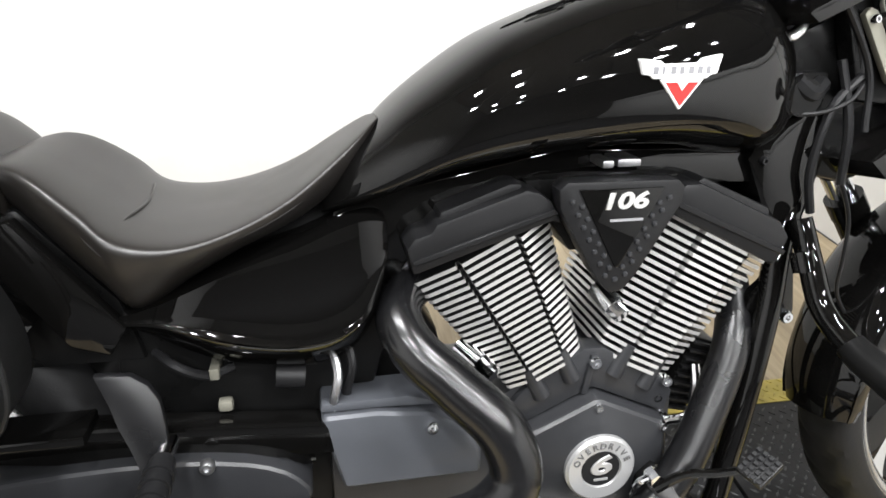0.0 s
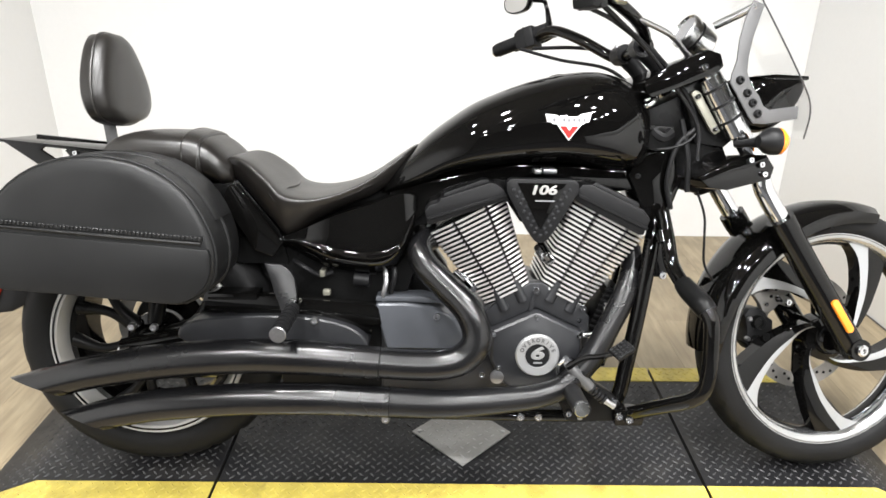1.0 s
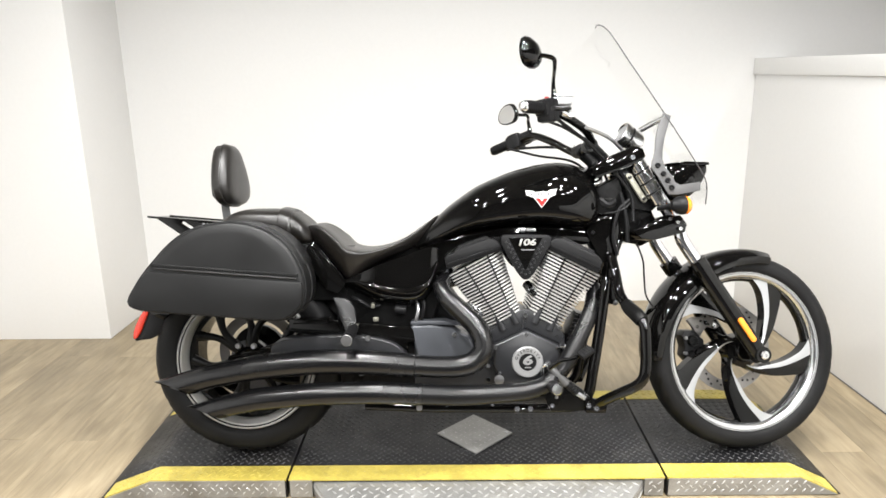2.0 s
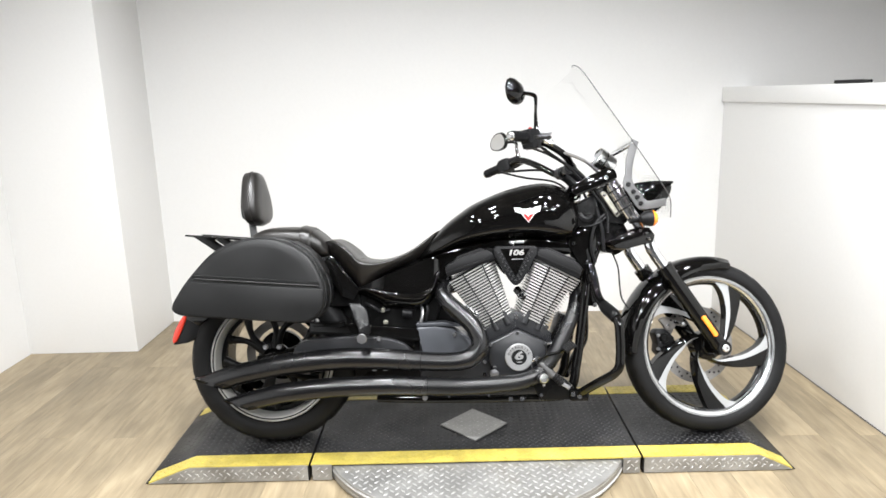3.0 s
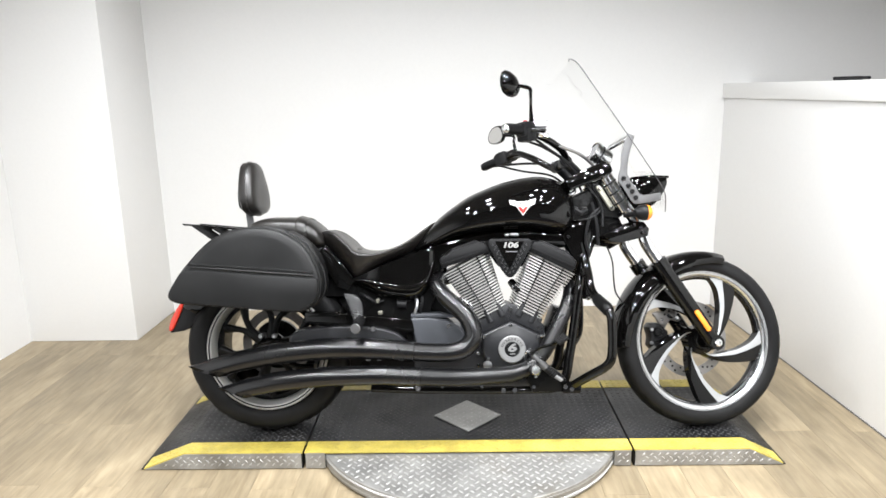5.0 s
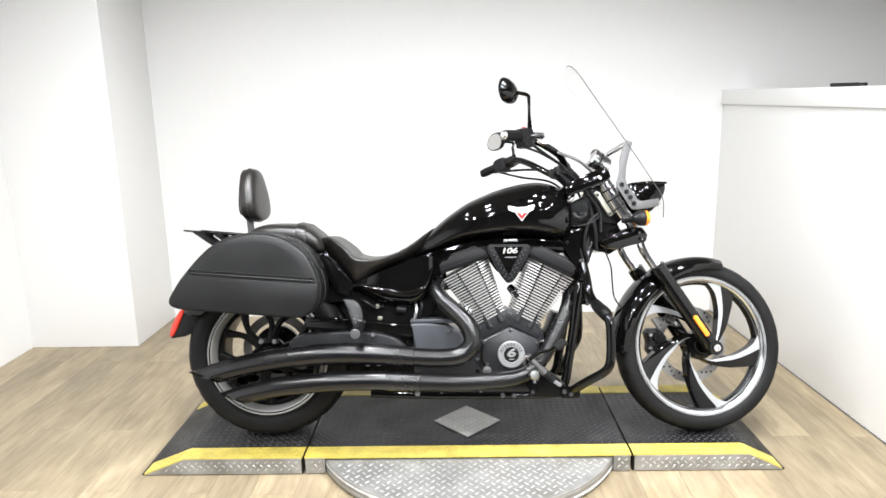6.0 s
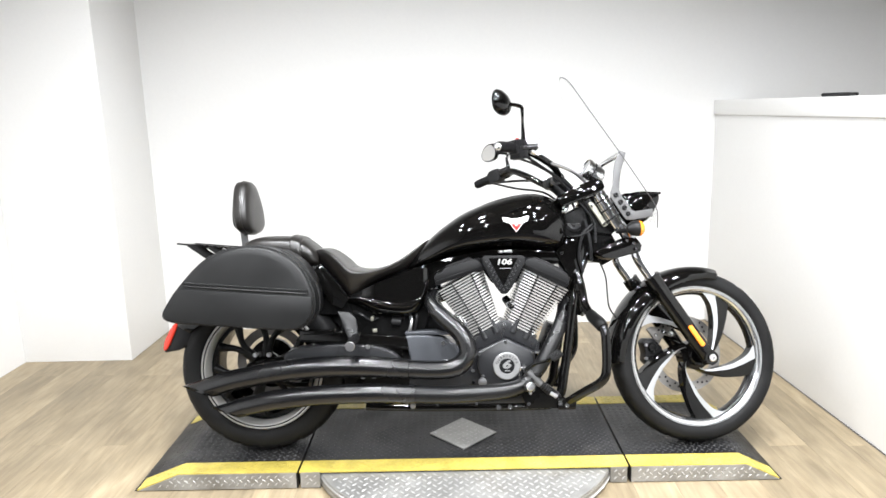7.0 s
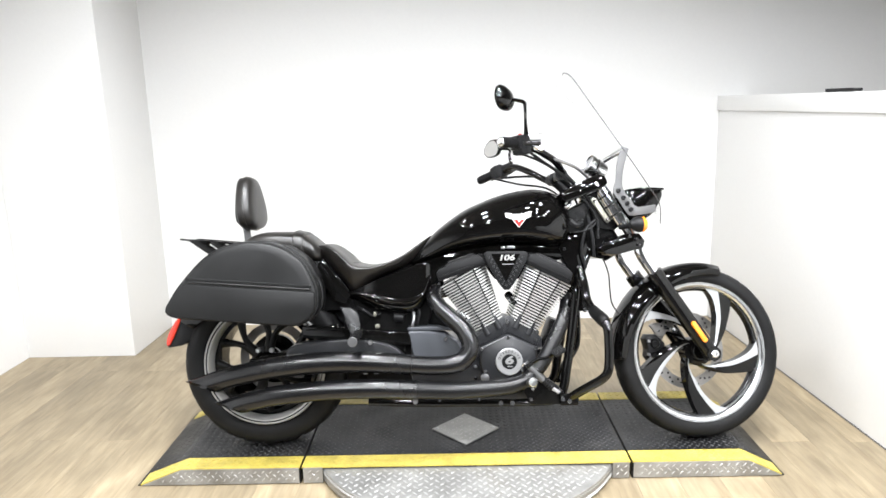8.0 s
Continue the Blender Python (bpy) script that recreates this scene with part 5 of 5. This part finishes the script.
bp("tank_tunnel", slab([(-0.24, 0.69), (-0.165, 0.713), (0.05, 0.757), (0.2, 0.752), (0.30, 0.745), (0.33, 0.70), (0.20, 0.705), (0.02, 0.715), (-0.12, 0.66), (-0.19, 0.56), (-0.24, 0.54)], -0.070, 0.070, 0.006), GLOSS, "gloss black frame spine under the tank")
# added dark plate: stands in for the shade seen through the lower rear wheel
bp("shade_plate", slab(smooth2([(-0.985, 0.215), (-0.93, 0.165), (-0.82, 0.150), (-0.66, 0.175), (-0.52, 0.225), (-0.46, 0.300), (-0.60, 0.312), (-0.80, 0.292), (-0.95, 0.285)], 3), 0.112, 0.120, 0.003), DARKPART, "added dark plate for the shade low behind the rear wheel")
airbox = bp("mid_frame", slab([(-0.50, 0.58), (-0.20, 0.64), (-0.165, 0.56), (-0.20, 0.44), (-0.28, 0.40), (-0.52, 0.40)], -0.075, 0.09, 0.01), DARKPART, "black battery box and frame")
bp("rail_top", slab([(-0.66, 0.470), (-0.270, 0.437), (-0.258, 0.428), (-0.252, 0.388), (-0.44, 0.392), (-0.66, 0.425)], -0.128, -0.095, 0.005), GLOSS, "gloss black frame rail", airbox)
bp("fuse_box", box(-0.398, -0.386, -0.108, -0.07, 0.496, 0.512, 0.003), ZINC, "", airbox)
bp("connector", box(-0.392, -0.374, -0.110, -0.094, 0.452, 0.467, 0.005), ZINC, "pale connector", airbox)
bp("solenoid", rod((-0.32, -0.10, 0.492), (-0.285, -0.10, 0.488), 0.016, 14, None, 0.003), PLASTIC, "", airbox)
bp("relay", box(-0.31, -0.27, -0.098, -0.07, 0.50, 0.515, 0.003), PLASTIC, "", airbox)
for i, pts in enumerate((((-0.25, -0.09, 0.52), (-0.245, -0.115, 0.49), (-0.252, -0.115, 0.455), (-0.248, -0.10, 0.43)), ((-0.232, -0.085, 0.53), (-0.226, -0.105, 0.50), (-0.235, -0.10, 0.46), (-0.225, -0.08, 0.44)), ((-0.46, -0.085, 0.53), (-0.43, -0.112, 0.52), (-0.40, -0.10, 0.50), (-0.37, -0.09, 0.505)))):
    bp("hose", tube(pts, 0.006, 8, 5), PLASTIC if i else STEEL, "", airbox)
for side in (-1, 1):
    bp("swingarm", tube([(HUB_R.x - 0.04, 0.118 * side, HUB_R.z), (-0.62, 0.112 * side, 0.37), (-0.45, 0.100 * side, 0.392), (-0.28, 0.09 * side, 0.385)], [0.024, 0.026, 0.028, 0.030], 16, 5), GLOSS, "gloss black swingarm")
    bp("fender_strut", slab([(-0.595, 0.705), (-0.575, 0.712), (-0.478, 0.578), (-0.50, 0.545), (-0.54, 0.56), (-0.61, 0.67)], min(0.10 * side, 0.118 * side), max(0.10 * side, 0.118 * side), 0.004), GLOSS, "gloss black fender strut")
bp("axle_nut", lathe([(0.022, 0), (0.022, 0.012), (0.015, 0.018), (0.0001, 0.018)], 6, (HUB_R.x - 0.02, -0.150, HUB_R.z), (0, -1, 0)), CHROME)

for x, y, z, r in ((-0.405, -0.152, 0.406, 0.009), (-0.822, -0.142, 0.384, 0.009), (-0.772, -0.142, 0.383, 0.009)):
    bp("frame_bolt", bolt((x, y, z), r), STEEL)

# passenger peg
plate = slab([(-0.514, 0.538), (-0.474, 0.535), (-0.456, 0.524), (-0.444, 0.506), (-0.439, 0.480), (-0.437, 0.450), (-0.440, 0.424), (-0.466, 0.424), (-0.478, 0.455), (-0.490, 0.480), (-0.499, 0.506)], -0.150, -0.138, 0.004)
for v in plate.verts:
    v.co.y -= 0.36 * (0.535 - v.co.z)
bracket = bp("peg_bracket", plate, HEADER, "dull black cast passenger peg bracket")
bp("link", rod((-0.438, -0.16, 0.455), (-0.444, -0.205, 0.447), 0.010, 14, None, 0.002), CHROME, "", bracket)
peg = bp("passenger_peg", rod((-0.443, -0.19, 0.447), (-0.4438, -0.330, 0.436), 0.014, 20, 0.0155), PLASTIC, "black ribbed passenger footpeg", bracket)
bp("end_cap", lathe([(0.0170, 0), (0.0170, 0.003), (0.0155, 0.005), (0.0001, 0.0055)], 24, (-0.4438, -0.330, 0.436), (0, -1, -0.06)), STEEL, "silver end cap", bracket)
for k in range(6):
    bp("rib", rod((-0.4435, -0.207 - 0.020 * k, 0.4455 - 0.0011 * k), (-0.4435, -0.216 - 0.020 * k, 0.4450 - 0.0011 * k), 0.0172, 16), PLASTIC, "", bracket)

# rider peg, brake pedal and guard
mount = bp("control_bracket", slab([(0.160, 0.300), (0.185, 0.318), (0.207, 0.302), (0.236, 0.264), (0.276, 0.236), (0.300, 0.212), (0.300, 0.165), (0.176, 0.165), (0.158, 0.210)], -0.150, -0.125, 0.006), DARKPART, "black forward control bracket")
block = bp("guard_block", slab([(0.282, 0.207), (0.345, 0.201), (0.352, 0.190), (0.348, 0.165), (0.284, 0.165)], -0.172, -0.13, 0.005), GLOSS, "black clamp block", mount)
for x, z in ((0.292, 0.191), (0.316, 0.182)):
    bp("bolt", bolt((x, -0.174, z), 0.0095), CHROME, "", mount)
bp("master_cylinder", tube([(0.168, -0.170, 0.316), (0.190, -0.172, 0.294), (0.222, -0.172, 0.260)], [0.010, 0.0135, 0.0125], 16, 4), DULLSTEEL, "grey master cylinder", mount)
bp("boot", joined(*[rod((0.222 + 0.007 * k, -0.172, 0.260 - 0.0062 * k), (0.227 + 0.007 * k, -0.172, 0.2556 - 0.0062 * k), 0.0125 - 0.0008 * (k % 2), 14) for k in range(5)]), PLASTIC, "black rubber boot", mount)
bp("clevis", rod((0.254, -0.172, 0.231), (0.280, -0.172, 0.214), 0.007, 10), STEEL, "", mount)
bp("banjo", joined(rod((0.168, -0.182, 0.322), (0.168, -0.160, 0.322), 0.011, 6), tube([(0.165, -0.172, 0.326), (0.150, -0.165, 0.312), (0.152, -0.150, 0.280), (0.165, -0.140, 0.245)], 0.005, 10, 5)), CHROME, "chrome brake hose fitting", mount)
for x, z in ((0.284, 0.217), (0.196, 0.236), (0.180, 0.186)):
    bp("bolt", bolt((x, -0.152, z), 0.008), CHROME, "", mount)
rpeg = bp("rider_peg", rod((0.178, -0.195, 0.258), (0.165, -0.352, 0.292), 0.0195, 22, 0.0185, 0.003), PLASTIC, "black rider footpeg", mount)
bp("peg_cap", lathe([(0.0165, 0), (0.0165, 0.004), (0.014, 0.008), (0.0001, 0.0085)], 24, (0.1648, -0.3525, 0.2922), (-0.08, -1, 0.21)), ALU, "silver peg end", mount)
bp("peg_foot", rod((0.180, -0.145, 0.248), (0.178, -0.20, 0.259), 0.014, 14), STEEL, "", mount)
bp("feeler", rod((0.166, -0.335, 0.276), (0.166, -0.335, 0.262), 0.005, 8), STEEL, "", mount)
pedal = bp("brake_pedal", tube([(0.166, -0.180, 0.312), (0.200, -0.192, 0.338), (0.235, -0.212, 0.351), (0.258, -0.230, 0.366)], [0.008, 0.0065, 0.006, 0.006], 10, 5), GLOSS, "black brake pedal arm", mount)
bp("pad", moved(box(-0.022, 0.022, -0.019, 0.019, -0.005, 0.005, 0.003), Matrix.Translation((0.270, -0.240, 0.375)) @ pose(0, 0, 0, 14, -30, 16)), PLASTIC, "black rubber pedal pad", mount)
for i in range(5):
    for j in range(4):
        bp("nub", moved(box(-0.0035, 0.0035, -0.0035, 0.0035, 0.005, 0.0085, 0.001, 1), Matrix.Translation((0.270, -0.240, 0.375)) @ pose(0, 0, 0, 14, -30, 16) @ Matrix.Translation((-0.0175 + 0.00875 * i, -0.0135 + 0.009 * j, 0))), PLASTIC, "", mount)
for side in (-1, 1):
    g = [(0.372, 0.10, 0.655), (0.380, 0.125, 0.60), (0.384, 0.16, 0.545), (0.398, 0.215, 0.508), (0.412, 0.275, 0.489), (0.424, 0.300, 0.462), (0.427, 0.305, 0.41), (0.427, 0.305, 0.355), (0.422, 0.302, 0.312), (0.405, 0.286, 0.284), (0.376, 0.250, 0.256), (0.346, 0.206, 0.225), (0.315, 0.158, 0.190)]
    guard = bp("crash_guard", tube([(x + 0.006, y * side, z) for x, y, z in g], 0.0162, 16, 6), GLOSS, "gloss black tubular engine guard")
    bp("sleeve", tube([(0.401, 0.202 * side, 0.516), (0.406, 0.222 * side, 0.506), (0.418, 0.274 * side, 0.490), (0.425, 0.290 * side, 0.478)], [0.0190, 0.0215, 0.0225, 0.0205], 18, 4), DARKPART, "black rubber sleeve", guard)
    bp("clamp", tube([(0.376, 0.118 * side, 0.615), (0.379, 0.128 * side, 0.59)], [0.0165, 0.0165], 14), GLOSS, "", guard)
radiator = bp("oil_cooler", slab([(0.232, 0.352), (0.276, 0.340), (0.318, 0.452), (0.274, 0.468)], -0.055, 0.07, 0.004), DARKPART, "black ribbed oil cooler")
for k in range(9):
    t = (k + 0.5) / 9
    a, b = (0.230 + 0.043 * t, 0.352 + 0.116 * t), (0.278 + 0.043 * t, 0.340 + 0.112 * t)
    bp("cooler_fin", slab([(a[0], a[1] - 0.002), (b[0], b[1] - 0.002), (b[0], b[1] + 0.002), (a[0], a[1] + 0.002)], -0.064, -0.054, 0), ENGINE, "", radiator)
bp("oil_line", tube([(0.215, -0.10, 0.36), (0.25, -0.105, 0.37), (0.268, -0.085, 0.40), (0.272, -0.07, 0.43)], 0.007, 10, 5), CHROME, "braided oil line")

# saddlebag
BAG = smooth2([(-1.082, 0.552), (-1.058, 0.600), (-1.026, 0.645), (-0.948, 0.728), (-0.872, 0.770), (-0.778, 0.785), (-0.685, 0.768), (-0.612, 0.720), (-0.572, 0.654), (-0.557, 0.594), (-0.568, 0.535), (-0.620, 0.497), (-0.70, 0.499), (-0.84, 0.511), (-0.96, 0.521), (-1.048, 0.530)], 3)
BAG = [(x - 0.005, z) for x, z in BAG]
BC = Vector((-0.815, 0, 0.63))


def scaled(profile, s, dx=0.0, dz=0.0):
    return [(BC.x + (x - BC.x) * s + dx, BC.z + (z - BC.z) * s + dz) for x, z in profile]


rings = []
for y, s in ((-0.150, 0.97), (-0.155, 0.99), (-0.24, 1.0), (-0.305, 1.0), (-0.318, 0.992), (-0.325, 0.975), (-0.329, 0.94), (-0.332, 0.80), (-0.333, 0.4)):
    rings.append([(x, y, z) for x, z in scaled(BAG, s)])
bag = bp("saddlebag", loft(rings), VINYL, "black vinyl saddlebag with a stitched seam", angle=50)
bp("welt", tube([(x, -0.3165, z) for x, z in scaled(BAG, 0.998)] + [(scaled(BAG, 0.998)[0][0], -0.3165, scaled(BAG, 0.998)[0][1])], 0.0032, 8, 1), VINYL, "", bag)
bp("rear_welt", tube([(x, -0.232, z) for x, z in scaled(BAG, 1.0)] + [(BAG[0][0], -0.232, BAG[0][1])], 0.004, 8, 1), VINYL, "", bag)
# lower panel, set proud below the seam
seam = lambda x: 0.607 - (x + 0.564) * 0.082
low = [(x, z) for x, z in scaled(BAG, 0.975) if z < seam(x) - 0.003]
low.sort(key=lambda p: math.atan2(p[1] - 0.56, p[0] + 0.81))
ends = [(-1.018, seam(-1.018)), (-0.572, seam(-0.572))]
panel = sorted(low + ends, key=lambda p: math.atan2(p[1] - 0.57, p[0] + 0.81))
bp("lower_panel", slab(panel, -0.336, -0.322, 0.004), VINYL, "", bag)
bp("ridge", tube([(-1.000, -0.3315, seam(-1.0) + 0.010), (-0.80, -0.335, seam(-0.80) + 0.010), (-0.585, -0.3315, seam(-0.585) + 0.010)], 0.0042, 8, 6), VINYL, "", bag)
bp("seam_groove", slab([(-1.012, seam(-1.012) + 0.0145), (-0.582, seam(-0.582) + 0.0145), (-0.582, seam(-0.582) + 0.0245), (-1.005, seam(-1.005) + 0.0245)], -0.3340, -0.325, 0), PLASTIC, "dark stitched groove", bag)
for k in range(54):
    x = -1.000 + 0.0078 * k
    bp("stitch", moved(box(-0.0033, 0.0033, -0.0018, 0.0018, -0.004, 0.004, 0.001, 1), Matrix.Translation((x, -0.335, seam(x) + 0.0195)) @ pose(0, 0, 0, 0, 22)), VINYL, "", bag)
over = [(x, z) for x, z in BAG if x > -0.700 and z > 0.645]
bp("lid_strap", slab([(BC.x + (x - BC.x) * 1.022, BC.z + (z - BC.z) * 1.022) for x, z in over] + [(BC.x + (x - BC.x) * 0.98, BC.z + (z - BC.z) * 0.98) for x, z in over[::-1]], -0.268, -0.170, 0.003), VINYL, "", bag)
bp("strap_seam", slab([(BC.x + (x - BC.x) * 1.027, BC.z + (z - BC.z) * 1.027) for x, z in over] + [(BC.x + (x - BC.x) * 0.99, BC.z + (z - BC.z) * 0.99) for x, z in over[::-1]], -0.2655, -0.2605, 0.001), VINYL, "", bag)
bp("seat_base", slab([(-0.70, 0.52), (-0.68, 0.70), (-0.58, 0.715), (-0.49, 0.60), (-0.47, 0.52)], -0.085, 0.10, 0.008), DARKPART, "black frame under the seat")
bp("bag_mount", slab([(-0.64, 0.47), (-0.53, 0.47), (-0.53, 0.455), (-0.64, 0.455)], -0.16, -0.10, 0.003), GLOSS, "")

# backrest and rack
rings = []
egg = smooth2([(0.0, 0.098), (0.040, 0.090), (0.070, 0.052), (0.094, 0.0), (0.100, -0.045), (0.084, -0.080), (0.038, -0.095), (0.0, -0.097), (-0.038, -0.095), (-0.084, -0.080), (-0.100, -0.045), (-0.094, 0.0), (-0.070, 0.052), (-0.040, 0.090)], 3)
for x, s in ((-0.026, 0.80), (-0.024, 0.93), (-0.016, 1.0), (0.012, 1.0), (0.026, 0.97), (0.035, 0.88), (0.041, 0.70), (0.043, 0.35)):
    rings.append([(x * 0.92 + 0.004, y * s * 1.28, z * s * 1.05) for y, z in egg])
backrest = bp("backrest", moved(loft(rings), Matrix.Translation((-0.886, 0.006, 0.932)) @ pose(0, 0, 0, 0, -6)), LEATHER, "black leather passenger backrest pad", angle=50)
bp("pad_seam", moved(tube([(0.010, y * 1.282, z * 1.052) for y, z in egg] + [(0.010, egg[0][0] * 1.282, egg[0][1] * 1.052)], 0.0032, 8, 1), Matrix.Translation((-0.886, 0.006, 0.932)) @ pose(0, 0, 0, 0, -6)), LEATHER, "", backrest)
bp("back_plate", moved(slab([(y * 0.8, z * 0.8) for y, z in egg], -0.003, 0.003, 0.001), Matrix.Translation((-0.914, 0.006, 0.932)) @ pose(0, 0, 0, 0, -6, 90)), PLASTIC, "black backing plate", backrest)
bp("upright", moved(box(-0.013, 0.013, -0.003, 0.003, -0.16, 0.05, 0.001), Matrix.Translation((-0.893, -0.02, 0.87)) @ pose(0, 0, 0, 0, -6)), DULLSTEEL, "flat steel upright", backrest)
rack = tagged(bp("luggage_rack", slab([(-1.120, 0.8005), (-0.885, 0.7785), (-0.885, 0.7735), (-1.120, 0.7955)], -0.084, 0.084, 0.001), GLOSS), "black flat luggage rack")
for side in (-1, 1):
    y0, y1 = sorted((0.085 * side, 0.091 * side))
    bp("rail", slab([(-1.122, 0.803), (-0.88, 0.780), (-0.88, 0.772), (-1.122, 0.797)], y0, y1, 0.001), GLOSS, "", rack)
    bp("gusset", slab([(-1.095, 0.797), (-1.000, 0.788), (-1.012, 0.778), (-0.975, 0.752), (-0.90, 0.764), (-0.90, 0.744), (-0.985, 0.730), (-1.010, 0.738)], y0 - 0.002, y1 + 0.002, 0.001), GLOSS, "black triangular gusset", rack)
    bp("foot", slab([(-0.96, 0.778), (-0.86, 0.770), (-0.86, 0.735), (-0.93, 0.735)], y0, y1, 0.001), GLOSS, "", rack)
    bp("bolt", bolt((-0.935, 0.0925 * side, 0.772), 0.006, (0, side, 0)), CHROME, "", rack)

# cables and wires
for pts, r in ((((0.14, -0.25, 1.05), (0.21, -0.19, 1.025), (0.29, -0.12, 1.00), (0.36, -0.09, 0.955), (0.42, -0.085, 0.88), (0.44, -0.075, 0.80)), 0.0055),
               (((0.16, 0.285, 1.06), (0.25, 0.20, 1.05), (0.33, 0.11, 1.02), (0.40, 0.08, 0.95), (0.43, 0.07, 0.85)), 0.005),
               (((0.13, 0.30, 1.06), (0.22, 0.24, 1.025), (0.31, 0.14, 0.99), (0.37, 0.09, 0.93)), 0.0045),
               (((0.10, -0.27, 1.04), (0.19, -0.20, 1.028), (0.30, -0.12, 0.985), (0.42, -0.10, 0.85), (0.43, -0.10, 0.76)), 0.0045)):
    bp("cable", tube(pts, r, 8, 6), PLASTIC, "black control cable", front=True)
for pts, r in ((((0.47, -0.05, 0.70), (0.49, -0.06, 0.64), (0.495, -0.06, 0.58), (0.505, -0.05, 0.52), (0.54, -0.04, 0.47)), 0.003),
               (((0.44, -0.09, 0.84), (0.40, -0.095, 0.80), (0.385, -0.095, 0.72), (0.40, -0.09, 0.66)), 0.006),
               (((0.32, -0.088, 0.80), (0.37, -0.10, 0.795), (0.42, -0.10, 0.81), (0.45, -0.09, 0.84)), 0.003),
               (((0.41, -0.085, 0.86), (0.425, -0.10, 0.78), (0.43, -0.10, 0.70)), 0.006),
               (((0.39, -0.08, 0.83), (0.365, -0.095, 0.82), (0.345, -0.09, 0.835)), 0.012)):
    bp("wire", tube(pts, r, 8, 6), PLASTIC, "black wire")
ignition = bp("ignition_housing", joined(rod((0.355, -0.10, 0.815), (0.355, -0.05, 0.815), 0.024, 20, None, 0.003), box(0.335, 0.40, -0.08, 0.08, 0.79, 0.845, 0.006)), DARKPART, "black ignition housing")
bp("head_tube", rod((HEAD.x + AXIS.x * -0.02, 0, HEAD.z + AXIS.z * -0.02), (HEAD.x + AXIS.x * 0.21, 0, HEAD.z + AXIS.z * 0.21), 0.042, 24), DARKPART, "black steering head")
bp("head_filler", slab([(0.345, 0.72), (0.345, 0.80), (0.330, 0.875), (0.44, 0.925), (0.505, 0.83), (0.545, 0.75), (0.47, 0.69)], -0.055, 0.055, 0.008), DARKPART, "dark steering head shroud")


# ---- floor planks ----
PLANK_W, PLANK_L = 0.152, 1.22
planks = {}
for half in (0, 1):
    bm = box(0.0004, PLANK_W - 0.0004, 0.0004, (PLANK_L if not half else PLANK_L / 2) - 0.0004, -0.0115, 0.0, 0)
    planks[half] = mesh_of("plank", bm, WOOD)
col = 0
x = LEFT_X
while x < 3.2:
    y, first = -1.10, 0.25 + (col * 0.37) % 0.75
    while y < BACK_Y:
        ob = new("plank", planks[0])
        ob.parent = floor
        ob.location = (x, y, 0)
        first = min(first, (BACK_Y + 0.02 - y) / PLANK_L)
        ob.scale = (1, first, 1)
        y += PLANK_L * first
        first = 1.0
    x += PLANK_W
    col += 1
